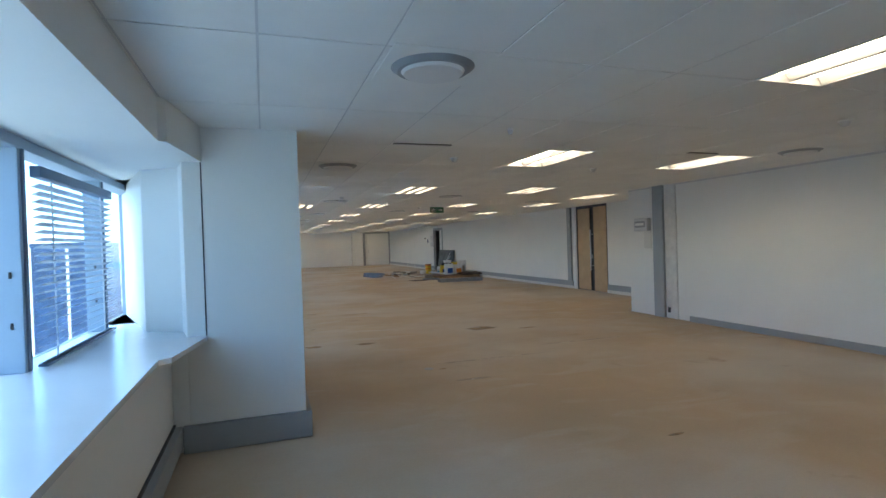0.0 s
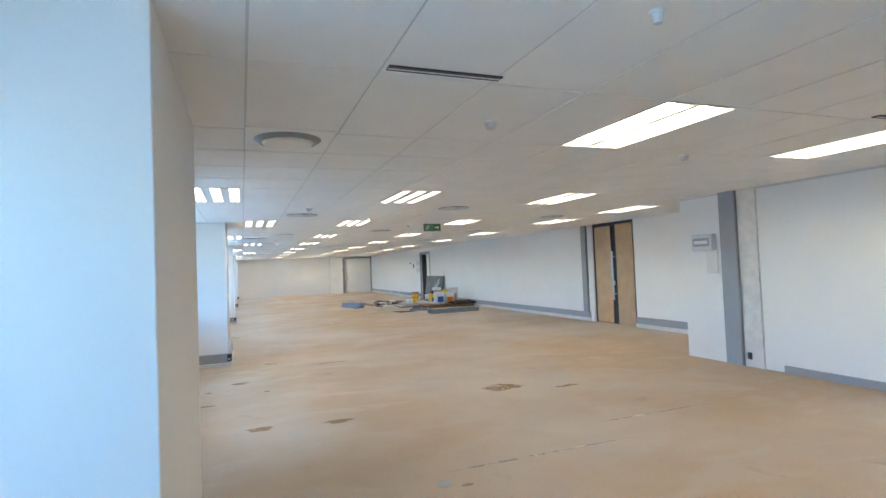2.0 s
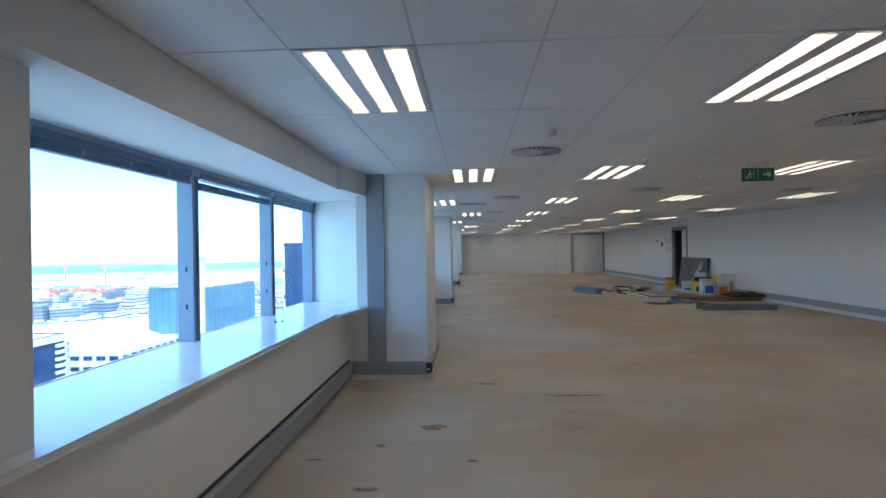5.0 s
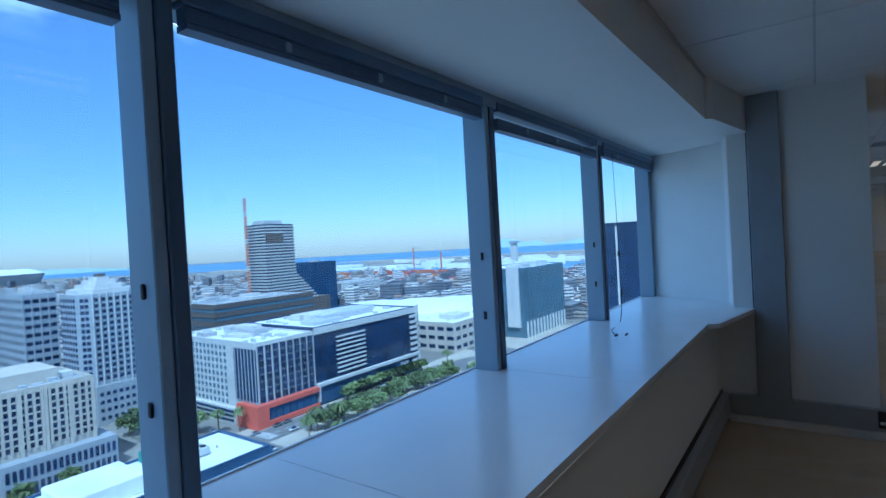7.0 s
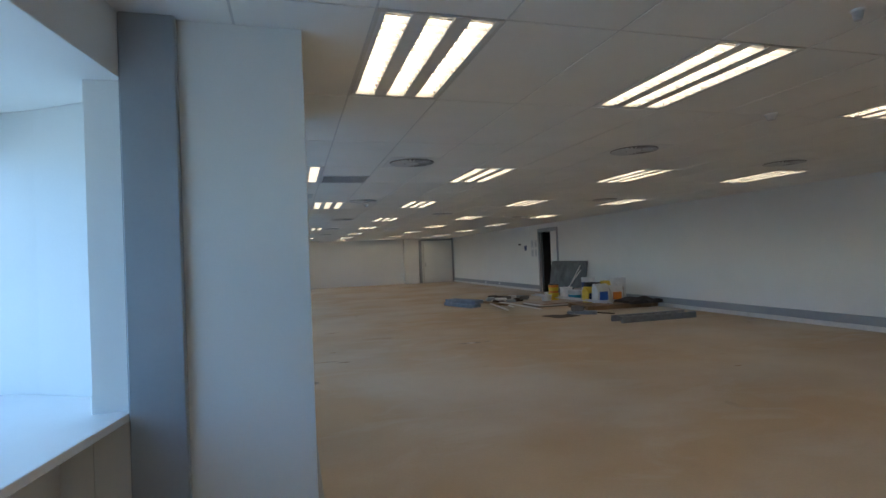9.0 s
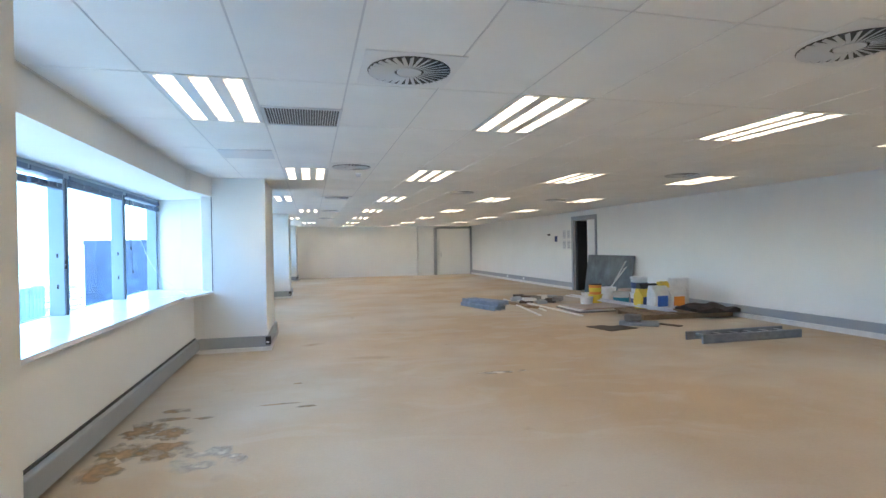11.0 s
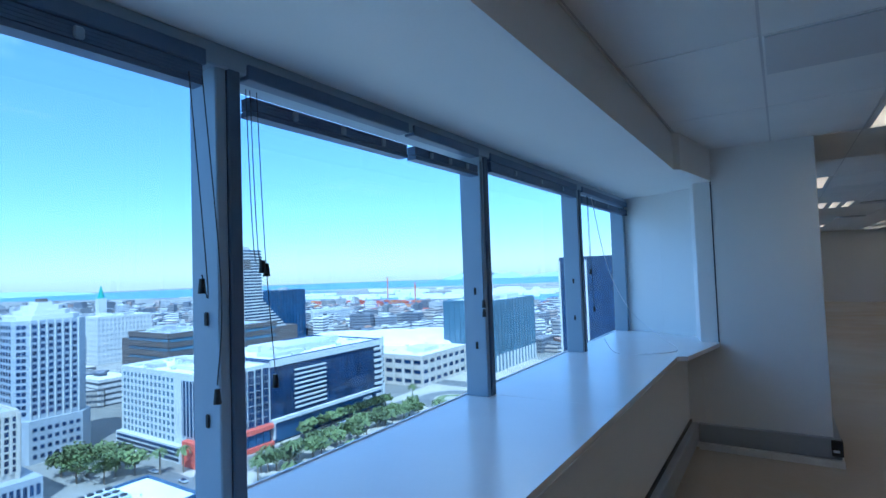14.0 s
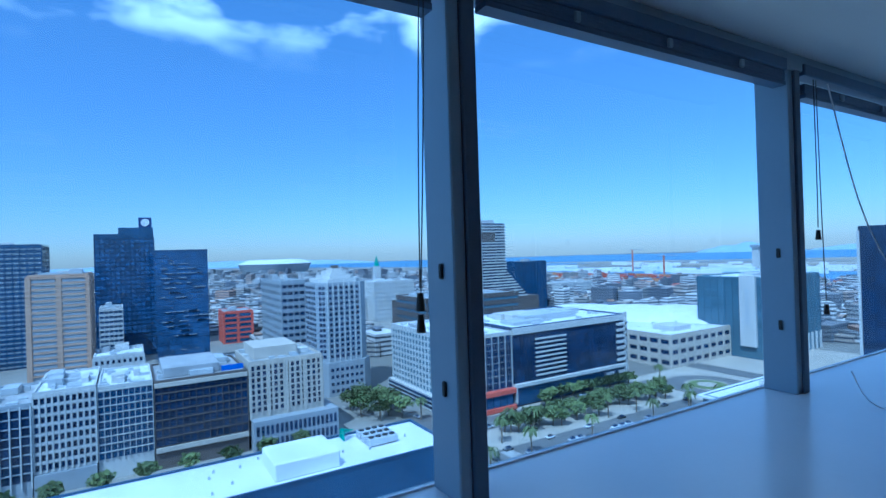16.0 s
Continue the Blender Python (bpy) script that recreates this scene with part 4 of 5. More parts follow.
pail(7.72, 24.35, 0.31, 0.15, 0.25, ORANGE, YELLOW, BLACK, "orange pail with a dark lid stacked on a yellow one")
pail(7.4, 24.2, 0.105, 0.15, 0.16, PAIL, None, None, "white tub on the board stack")
bag(8.0, 22.9, 0.116, 0.28, 0.2, 0.42, YELLOW, NAVY, "yellow material bag with dark print on the pallet", 8)
bag(8.18, 22.6, 0.116, 0.42, 0.22, 0.5, PAIL, BLUE, "white bag with a large blue print on the pallet", 5)
bag(8.65, 22.65, 0.116, 0.4, 0.22, 0.44, PAIL, ORANGE, "white bag with an orange print on the pallet", -6)
bag(8.95, 22.95, 0.116, 0.45, 0.15, 0.62, PAIL, BROWNP, "tall white bag leaning at the wall", -20)
bag(8.6, 23.0, 0.116, 0.3, 0.2, 0.55, YELLOW, YELLOW, "yellow bag behind the other bags", 15)
bag(8.2, 23.0, 0.116, 0.45, 0.25, 0.52, BLACK, BLACK, "black refuse bag behind the other bags", 0)
# steel channels in front, step, mats
t = thing("paint_tray", "grey roller tray on dusty feet", "tray", at=(6.95, 21.5, 0), turn=-35)
boxes("tray_base", GALV, t, (-0.35, 0.35, -0.13, 0.13, 0.0, 0.08), bevel=0.02)
boxes("tray_block", DIRTY, t, (-0.25, 0.05, -0.1, 0.1, 0.081, 0.2), bevel=0.02)
t = thing("bitumen_sheet", "dark flat sheet lying on the floor", "sheet", at=(6.3, 21.4, 0))
bm = bmesh.new()
add_prism(bm, [(-0.35, 0.25), (-0.2, -0.33), (0.42, -0.2), (0.3, 0.18), (0.1, 0.14), (0.0, 0.3)], 0, 0.012)
part("sheet", bm, BITUMEN, t)
plank("dark_offcut", "small dark offcut on the floor", 7.35, 21.55, 7.55, 21.1, 0.12, 0.02, 0, BITUMEN, "offcut")
# folded stepladder lying down
t = thing("stepladder", "dusty grey aluminium ladder lying on the floor", "ladder", at=(7.65, 19.8, 0), turn=-1)
for k in (0, 1):
    boxes("rail", GALV, t, (-0.9, 0.92, -0.2 + 0.36 * k, -0.16 + 0.36 * k, 0, 0.13), bevel=0.008)
for k in range(6):
    boxes("rung", GALV, t, (-0.75 + k * 0.29, -0.68 + k * 0.29, -0.16, 0.16, 0.06, 0.10), bevel=0.006)


# ---- stains and scrapes on the screed ----
def stain(x, y, rx, ry, seed, material=None, label="irregular dark damp stain on the screed"):
    t = thing("floor_stain", label, "stain", "floor stains", at=(x, y, 0.0))
    bm = bmesh.new()
    k = 40
    vs = []
    for j in range(k):
        a = 2 * math.pi * j / k
        r = 0.72 + 0.5 * noise.noise(Vector((math.cos(a) * 1.4 + seed * 3.1, math.sin(a) * 1.4, seed))) + 0.35 * noise.noise(Vector((math.cos(a) * 5 + seed, math.sin(a) * 5, 0)))
        r = max(0.15, r)
        vs.append(bm.verts.new((rx * r * math.cos(a), ry * r * math.sin(a), 0.001 + 0.0006 * (seed % 10))))
    bm.faces.new(vs)
    part("blotch", bm, material or STAIN, t)


for j, (x, y, rx, ry) in enumerate(((3.85, 8.75, 0.42, 0.22), (4.65, 8.4, 0.28, 0.06), (0.6, 10.95, 0.17, 0.11), (0.19, 10.5, 0.07, 0.06), (0.22, 9.7, 0.14, 0.05),
                                    (-0.28, 10.2, 0.08, 0.03), (0.08, 9.4, 0.05, 0.03), (1.62, 8.25, 0.25, 0.09), (0.8, 8.35, 0.2, 0.1), (0.95, 10.2, 0.08, 0.04), (1.1, 12.5, 0.2, 0.06),
                                    (2.1, 12.0, 0.5, 0.04), (0.75, 18.35, 0.3, 0.03), (1.0, 18.2, 0.14, 0.05), (-0.2, 18.4, 0.2, 0.1),
                                    (3.2, 3.2, 0.12, 0.03), (0.9, 19.1, 0.07, 0.03), (2.2, 6.1, 0.06, 0.03), (5.6, 15.6, 0.1, 0.02))):
    stain(x, y, rx, ry, j + 1)
for j, (x, y, rx, ry) in enumerate(((-0.35, 17.9, 0.22, 0.3), (-0.1, 17.75, 0.2, 0.22), (-0.35, 17.45, 0.25, 0.3), (-0.05, 17.35, 0.3, 0.25), (-0.4, 17.1, 0.2, 0.3), (0.1, 18.1, 0.12, 0.06), (-0.2, 18.15, 0.2, 0.08))):
    stain(x, y, rx, ry, j + 41)
for j, (x, y, rx, ry) in enumerate(((2.9, 6.4, 1.4, 0.03), (4.8, 6.9, 1.0, 0.025), (3.3, 18.9, 0.5, 0.08), (0.3, 17.1, 0.4, 0.3), (2.4, 5.5, 0.3, 0.05))):
    stain(x, y, rx, ry, j + 60, PALE, "pale scraped streak on the screed")
t = thing("floor_outlet", "small round metal cap set in the screed", "floor cap", at=(2.05, 6.2, 0))
bm = bmesh.new()
add_cyl(bm, (0, 0, 0), 0.06, 0.004, 20)
part("cap", bm, TRUNK, t)

# ---- the city below ----
G = -73.4
ASPHALT = mat("asphalt", (0.15, 0.148, 0.145), 0.85, vary=0.2, scale=0.05, fine=1.0, bump=0)
PAVE = mat("pale paving", (0.42, 0.38, 0.32), 0.85, vary=0.15, scale=0.08, fine=1.0, bump=0)
LAND = mat("urban land", (0.24, 0.225, 0.20), 0.9, vary=0.5, scale=0.006, fine=0.05, bump=0)
SEA = mat("sea", (0.08, 0.20, 0.34), 0.35, vary=0.15, scale=0.002, fine=0.02, bump=0)
# distance haze is put into the hills' pale blue-grey base colour
HAZE_TINT = mat("distant hill in haze colour", (0.30, 0.40, 0.50), 0.95, vary=0.1, scale=0.002, fine=0.02, bump=0)
CONC = mat("white concrete", (0.54, 0.53, 0.50), 0.8, vary=0.10, scale=0.15, fine=2, bump=0)
BEIGE = mat("beige concrete", (0.50, 0.45, 0.38), 0.8, vary=0.12, scale=0.15, fine=2, bump=0)
TERRA = mat("terracotta concrete", (0.50, 0.33, 0.23), 0.8, vary=0.1, scale=0.15, fine=2, bump=0)
GREYC = mat("grey concrete", (0.33, 0.35, 0.37), 0.75, vary=0.10, scale=0.15, fine=2, bump=0)
BROWNC = mat("brown facade", (0.12, 0.10, 0.09), 0.7, vary=0.1, scale=0.15, fine=2, bump=0)
DGLASS = mat("dark facade glass", (0.018, 0.038, 0.085), 0.12, vary=0.25, scale=0.12, fine=1, bump=0, each=0.3)
BGLASS = mat("blue facade glass", (0.03, 0.075, 0.15), 0.12, vary=0.2, scale=0.1, fine=1, bump=0, each=0.2)
LGLASS = mat("pale blue facade glass", (0.10, 0.17, 0.22), 0.15, vary=0.15, scale=0.1, fine=1, bump=0, each=0.15)
TOWERG = mat("deep blue facade glass", (0.045, 0.10, 0.20), 0.10, vary=0.25, scale=0.06, fine=0.5, bump=0, each=0.35)
ROOF = mat("white roof sheet", (0.70, 0.71, 0.72), 0.7, vary=0.15, scale=0.12, fine=1.5, bump=0)
ROOFG = mat("grey roof", (0.36, 0.36, 0.36), 0.8, vary=0.3, scale=0.12, fine=1.5, bump=0)
RED = mat("red facade", (0.62, 0.12, 0.08), 0.6, vary=0.08, scale=0.2, fine=2, bump=0)
LEAF = mat("foliage", (0.12, 0.155, 0.055), 0.8, vary=0.5, scale=0.5, fine=4, bump=0, each=0.35)
BARK = mat("bark", (0.16, 0.12, 0.08), 0.9, vary=0.2, scale=2)
DUCT = mat("roof plant grey", (0.45, 0.47, 0.48), 0.5, vary=0.15, scale=0.5, fine=3, bump=0)
GREENP = mat("green pipework", (0.05, 0.30, 0.22), 0.5)
CRANE = mat("crane red", (0.55, 0.20, 0.12), 0.6)
WHITEL = mat("white road paint", (0.6, 0.6, 0.58), 0.8, vary=0.2)

bm = bmesh.new()
add_box(bm, -4900, 4900, -4900, 4900, G - 1, G)
structure("ground", bm, LAND, "flat city ground reaching to the horizon", "ground")
bm = bmesh.new()
add_prism(bm, [(-4860, 350), (-3200, 1000), (-2300, 1260), (-1750, 1520), (-1650, 1850), (-1250, 2050), (-900, 2350), (-300, 2600), (900, 2900), (2500, 3200), (2400, 4250), (0, 4880), (-1500, 4640), (-3450, 3450), (-4640, 1500)], G + 0.1, G + 0.3)
structure("water", bm, SEA, "wide blue bay beyond the harbour", "sea")
bm = bmesh.new()
add_prism(bm, [(-1350, 1150), (-900, 1130), (-700, 1350), (-900, 1480), (-1400, 1420)], G + 0.1, G + 0.25)
add_prism(bm, [(-620, 1000), (-420, 1060), (-380, 1500), (-600, 1400)], G + 0.1, G + 0.25)
structure("harbour_water", bm, SEA, "blue harbour basins among the quays", "water")
bm = bmesh.new()
for x0, y0, L, w, a in ((-1700, 1900, 900, 24, 0.5), (-1200, 2150, 1300, 18, 0.62), (-1000, 1750, 700, 60, 0.3), (-500, 2300, 900, 20, 0.3), (-1900, 1400, 500, 60, 0.6)):
    add_box(bm, x0 - L / 2, x0 + L / 2, y0 - w / 2, y0 + w / 2, G + 0.3, G + 5, a)
structure("breakwater", bm, PAVE, "long pale breakwaters and quays in the bay", "breakwater")


def ridge(name, az0, az1, dist, top, seed, label):
    bm = bmesh.new()
    k = 40
    lo, hi, bk = [], [], []
    for j in range(k + 1):
        a = radians(az0 + (az1 - az0) * j / k)
        u = j / k
        h = top * (math.sin(math.pi * u) ** 0.6) * (0.75 + 0.5 * noise.noise(Vector((u * 5, seed, 0))))
        d = Vector((-math.sin(a), math.cos(a), 0))
        lo.append(bm.verts.new(d * dist + Vector((0, 0, G))))
        hi.append(bm.verts.new(d * (dist + 80) + Vector((0, 0, G + max(1, h)))))
        bk.append(bm.verts.new(d * (dist + 160) + Vector((0, 0, G))))
    for j in range(k):
        bm.faces.new((lo[j], lo[j + 1], hi[j + 1], hi[j]))
        bm.faces.new((hi[j], hi[j + 1], bk[j + 1], bk[j]))
    tagged(part(name, bm, HAZE_TINT), label, "backdrop", "", "structure")


# ridges take their haze from the material colour, not from air
ridge("backdrop_island", 24, 33, 4500, 80, 1, "low haze-coloured island on the horizon")
ridge("backdrop_coast", -4, 24, 4550, 76, 2, "haze-coloured far coast on the horizon")
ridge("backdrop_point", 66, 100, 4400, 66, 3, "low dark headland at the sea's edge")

# roads, paving, roundabout
for nm, b, m_, lab in (("pavement_square", (-200, -132, -60, 420), PAVE, "pale paving of the boulevard"), ("road_boulevard", (-192, -178, -60, 262), ASPHALT, "asphalt carriageway beside the glass block"),
                       ("road_boulevard_near", (-158, -146, -60, 250), ASPHALT, "asphalt carriageway on the near side"), ("road_cross", (-212, -120, 118, 132), ASPHALT, "asphalt cross street"),
                       ("road_harbour", (-330, -60, 308, 322), ASPHALT, "wide road towards the harbour"), ("road_freeway", (-420, 200, 640, 660), ASPHALT, "raised road before the harbour")):
    bm = bmesh.new()
    z = {"pavement_square": 0.12, "road_cross": 0.26}.get(nm, 0.2)
    add_box(bm, b[0], b[1], b[2], b[3], G, G + z)
    structure(nm, bm, m_, lab, "road")
bm = bmesh.new()
for k in range(22):
    add_box(bm, -185.3, -184.9, 140 + k * 5.5, 143 + k * 5.5, G + 0.2, G + 0.23)
for k in range(9):
    add_box(bm, -156 + k * 1.1, -155.5 + k * 1.1, 134, 139, G + 0.2, G + 0.23)
    add_box(bm, -190 + k * 1.1, -189.5 + k * 1.1, 134, 139, G + 0.2, G + 0.23)
structure("road_marking", bm, WHITEL, "white lane dashes and zebra crossings", "road marking")
for r, z, m_, nm in ((21, 0.30, ASPHALT, "roundabout_road"), (11, 0.42, PAVE, "roundabout_kerb"), (9.5, 0.5, LEAF, "roundabout_green"), (5, 0.56, PAVE, "roundabout_heart")):
    bm = bmesh.new()
    add_cyl(bm, (-166, 278, G), r, z, 40)
    structure(nm, bm, m_, "round traffic island with a planted ring", "roundabout")


def building(name, label, x0, x1, y0, y1, top, wall, panes, faces, floors, cols, wf=0.6, hf=0.55, roof=ROOFG, base=G, podium=0, plant=2, parapet=1.0, seed=0, bands=False):
    """A block with storeys: recess-framed panes on the named faces, parapet and roof plant."""
    t = thing(name, label, "building", at=((x0 + x1) / 2, (y0 + y1) / 2, base))
    lx, ly, h = (x1 - x0) / 2, (y1 - y0) / 2, top - base
    boxes("wall", wall, t, (-lx, lx, -ly, ly, 0, h))
    boxes("parapet", wall, t, (-lx - 0.1, -lx + 0.5, -ly - 0.1, ly + 0.1, h, h + parapet), (lx - 0.5, lx + 0.1, -ly - 0.1, ly + 0.1, h, h + parapet),
          (-lx + 0.5, lx - 0.5, -ly - 0.1, -ly + 0.5, h, h + parapet), (-lx + 0.5, lx - 0.5, ly - 0.5, ly + 0.1, h, h + parapet))
    boxes("roof", roof, t, (-lx + 0.5, lx - 0.5, -ly + 0.5, ly - 0.5, h, h + 0.25))
    rg = random.Random(seed + 11)
    for k in range(plant):
        w_, d_, q = rg.uniform(0.12, 0.3) * lx, rg.uniform(0.12, 0.3) * ly, rg.uniform(1.5, 3.6)
        x, y = rg.uniform(-0.55, 0.55) * lx, rg.uniform(-0.6, 0.6) * ly
        boxes("roof_plant", rg.choice((DUCT, CONC, ROOFG)), t, (x - w_, x + w_, y - d_, y + d_, h + 0.25, h + 0.25 + q), bevel=0.1)
    if plant:
        b = bmesh.new()
        for k in range(plant * 6):
            w_, d_, q = rg.uniform(0.4, 1.6), rg.uniform(0.4, 2.2), rg.uniform(0.5, 1.6)
            x, y = rg.uniform(-0.85, 0.85) * lx, rg.uniform(-0.85, 0.85) * ly
            add_box(b, x - w_, x + w_, y - d_, y + d_, h + 0.25, h + 0.25 + q)
        tagged(part("roof_clutter", b, DUCT, t), kind="stuff")
    z0 = podium
    fh = (h - z0 - 0.8) / floors
    for f in faces:
        span = 2 * ly if f in "EW" else 2 * lx
        n_ = 1 if bands else (cols if f in "EW" else max(2, round(cols * lx / ly)))
        step = span / n_ if not bands else span
        bw, bh = (step * wf if not bands else span - 1.6), fh * hf
        b = bmesh.new()
        if f in "EW":
            add_box(b, -0.12, 0.12, -bw / 2, bw / 2, -bh / 2, bh / 2)
        else:
            add_box(b, -bw / 2, bw / 2, -0.12, 0.12, -bh / 2, bh / 2)
        me = mesh_of("pane", b, panes)
        for i in range(floors):
            for j in range(n_):
                o = new("pane", me)
                o.parent = t
                u = -span / 2 + (j + 0.5) * step
                z = z0 + fh * (i + 0.55)
                o.location = {"E": (lx, u, z), "W": (-lx, u, z), "S": (u, -ly, z), "N": (u, ly, z)}[f]
        # slab edges and piers stand proud of the panes
        if f in "ESN" and wf < 0.95:
            out = 0.45
            rows, piers = bmesh.new(), bmesh.new()
            if f == "E":
                add_box(rows, 0, out, -span / 2, span / 2, -fh * (1 - hf) * 0.42, fh * (1 - hf) * 0.42)
            else:
                add_box(rows, -span / 2, span / 2, 0 if f == "N" else -out, out if f == "N" else 0, -fh * (1 - hf) * 0.42, fh * (1 - hf) * 0.42)
            slab = mesh_of("slab_edge", rows, wall)
            for i in range(1, floors + 1):
                o = new("slab_edge", slab)
                o.parent = t
                z = z0 + fh * (i + 0.05)
                o.location = {"E": (lx, 0, z), "S": (0, -ly, z), "N": (0, ly, z)}[f]
            if not bands and n_ <= 16:
                pw, ph = step * (1 - wf) * 0.4, (h - z0) / 2
                if f == "E":
                    add_box(piers, 0, out + 0.15, -pw, pw, -ph, ph)
                else:
                    add_box(piers, -pw, pw, 0 if f == "N" else -out - 0.15, out + 0.15 if f == "N" else 0, -ph, ph)
                pier = mesh_of("pier", piers, wall)
                for j in range(n_ + 1):
                    o = new("pier", pier)
                    o.parent = t
                    u, z = -span / 2 + j * step, z0 + ph
                    o.location = {"E": (lx, u, z), "S": (u, -ly, z), "N": (u, ly, z)}[f]
            else:
                piers.free()
    return t, lx, ly, h


# the row along the boulevard
t, lx, ly, h = building("office_block", "dark glass office block with tall white fins", -250, -214, -42, -10, -44, GREYC, DGLASS, "E", 8, 12, 0.8, 0.85, seed=1, podium=5, plant=4)
for k in range(13):
    boxes("fin", CONC, t, (lx, lx + 0.8, -ly + k * ly / 6 - 0.2, -ly + k * ly / 6 + 0.2, 3, h))
t, lx, ly, h = building("office_block", "white gridded office block with square dark windows", -250, -214.5, -9.5, 7.5, -41, CONC, DGLASS, "E", 8, 10, 0.62, 0.62, ROOF, podium=7, plant=3, seed=2)
boxes("podium", GREYC, t, (lx - 1, lx + 1.2, -ly, ly, 0, 6.5))
t, lx, ly, h = building("office_block", "dark blue glass office block with pale lattice", -250, -215, 8, 24.5, -42, CONC, BGLASS, "E", 9, 9, 0.86, 0.86, ROOF, podium=7, plant=3, seed=3)
t, lx, ly, h = building("office_block", "near-black glass office block with roof terrace", -250, -214, 25, 56.5, -42.5, BROWNC, DGLASS, "E", 7, 14, 0.9, 0.85, ROOFG, podium=8, plant=4, seed=4)
boxes("cornice", BEIGE, t, (lx - 0.5, lx + 1.0, -ly, ly, h - 1.5, h), label="beige concrete cornice")
boxes("podium", BEIGE, t, (lx - 0.5, lx + 1.0, -ly, ly, 6.2, 7.8))
boxes("roof_sign", BLUE, t, (lx - 1.5, lx - 1.2, ly - 9, ly - 1, h + 1.2, h + 3.2), label="blue roof sign")
boxes("roof_shed", ROOFG, t, (-lx + 4, lx - 6, -ly + 3, ly - 9, h + 0.3, h + 4), bevel=0.2)
t, lx, ly, h = building("office_block", "beige stone office block with tall ribbed windows", -246, -214, 57.5, 86, -40, BEIGE, DGLASS, "EN", 8, 13, 0.55, 0.72, ROOFG, podium=14, plant=5, seed=5)
boxes("podium", GREYC, t, (-lx, lx + 5, -ly, ly + 5, 0, 12), label="grey stone podium")
for k in range(18):
    o = boxes("podium_pane", DGLASS, t, (lx + 5, lx + 5.15, -ly + 1 + k * 1.8, -ly + 2.1 + k * 1.8, 6.5, 10))
    boxes("podium_pane", DGLASS, t, (lx + 5, lx + 5.15, -ly + 1 + k * 1.8, -ly + 2.1 + k * 1.8, 1.2, 4.8))
boxes("penthouse", BEIGE, t, (-lx + 4, lx - 7, -ly + 3, ly - 8, h, h + 5), bevel=0.2)
for k in range(5):
    boxes("pier", BEIGE, t, (lx, lx + 0.7, -ly + k * ly / 2.02 - 0.5, -ly + k * ly / 2.02 + 0.5, 12, h))
# near white roof
t, lx, ly, h = building("white_roof_block", "low block with a broad white roof and air plant", -129, -108, -70, 83.5, -45, BGLASS, DGLASS, "N", 6, 40, 0.8, 0.7, ROOF, plant=0, parapet=0.7, seed=6)
boxes("stair_house", ROOF, t, (-4, 8, 36, 50, h + 0.2, h + 4), bevel=0.3)
for k in range(3):
    u = boxes("air_unit", DUCT, t, (-7 + 3.2 * k, -4.6 + 3.2 * k, 59.5, 67, h + 0.5, h + 2.2), bevel=0.15)
    for j in range(4):
        b = bmesh.new()
        add_cyl(b, (-5.8 + 3.2 * k, 60.5 + 1.8 * j, h + 2.2), 0.7, 0.25, 14)
        part("fan", b, BLACK, u)
for k in range(7):
    b = bmesh.new()
    add_tube(b, [(-9 + k * 0.5, 56, h + 0.4), (-9 + k * 0.5, 56, h + 2.4 + 0.3 * (k % 3)), (-8, 58 + k * 0.2, h + 2.2)], 0.16, 6)
    part("pipe", b, GREENP, t)
rg = random.Random(9)
for k in range(16):
    x, y = rg.uniform(-9, 8), rg.uniform(20, 74)
    b = bmesh.new()
    add_cyl(b, (x, y, h + 0.2), 0.25, 0.7, 8)
    part("roof_vent", b, DUCT, t)

# towers behind
t, lx, ly, h = building("tower", "terracotta-framed beige office tower", -372, -330, -25, 0, -5, TERRA, GREYC, "EN", 22, 2, 0.78, 0.6, seed=7, plant=4, podium=4)
for k in range(22):
    boxes("spandrel", BEIGE, t, (lx, lx + 0.4, -ly + 2.5, ly - 2.5, 4 + k * 2.85, 4.9 + k * 2.85))
t, lx, ly, h = building("tower", "tall blue glass tower with a stepped crown", -520, -480, -4, 36, 20, BGLASS, TOWERG, "EN", 26, 12, 0.9, 0.85, seed=8, plant=0, parapet=3)
boxes("crown", BGLASS, t, (-lx + 4, lx, -ly + 16, ly, h, h + 8))
boxes("roof_sign", NAVY, t, (lx - 4, lx, ly - 10, ly - 1, h + 8, h + 16), label="dark square rooftop sign box")
b = bmesh.new()
add_cyl(b, (0, 0, 0), 3, 0.4, 20, None, Matrix.Translation((lx + 0.2, ly - 5.5, h + 12)) @ Matrix.Rotation(radians(90), 4, "Y"))
part("sign_disc", b, WHITEP, t)
t, lx, ly, h = building("tower", "dark glass tower with staggered balconies", -412, -380, 33, 63.5, 6, TOWERG, TOWERG, "E", 24, 9, 0.96, 0.8, seed=9, plant=0, parapet=2)
rg = random.Random(3)
for k in range(60):
    i, u = rg.randrange(24), rg.uniform(-0.85, 0.6)
    boxes("balcony", GREYC, t, (lx, lx + 0.7, u * ly, u * ly + rg.uniform(2, 7), 4 + i * 3.1, 4.4 + i * 3.1))
building("tower", "dark blue tower with white balconies", -520, -480, -70, -36, 15, BGLASS, CONC, "EN", 26, 8, 0.8, 0.3, seed=10)
building("apartment_block", "white apartment block with banded balconies", -470, -440, 0, 14, -32, CONC, BGLASS, "E", 12, 5, 0.8, 0.5, seed=11)
building("office_block", "plain white low block with small windows", -345, -318, 2, 24, -47, CONC, DGLASS, "E", 6, 9, 0.45, 0.4, ROOF, seed=12)
building("office_block", "small office block with red panels", -520, -490, 88, 112, -46, RED, BGLASS, "E", 6, 2, 0.8, 0.6, seed=13)
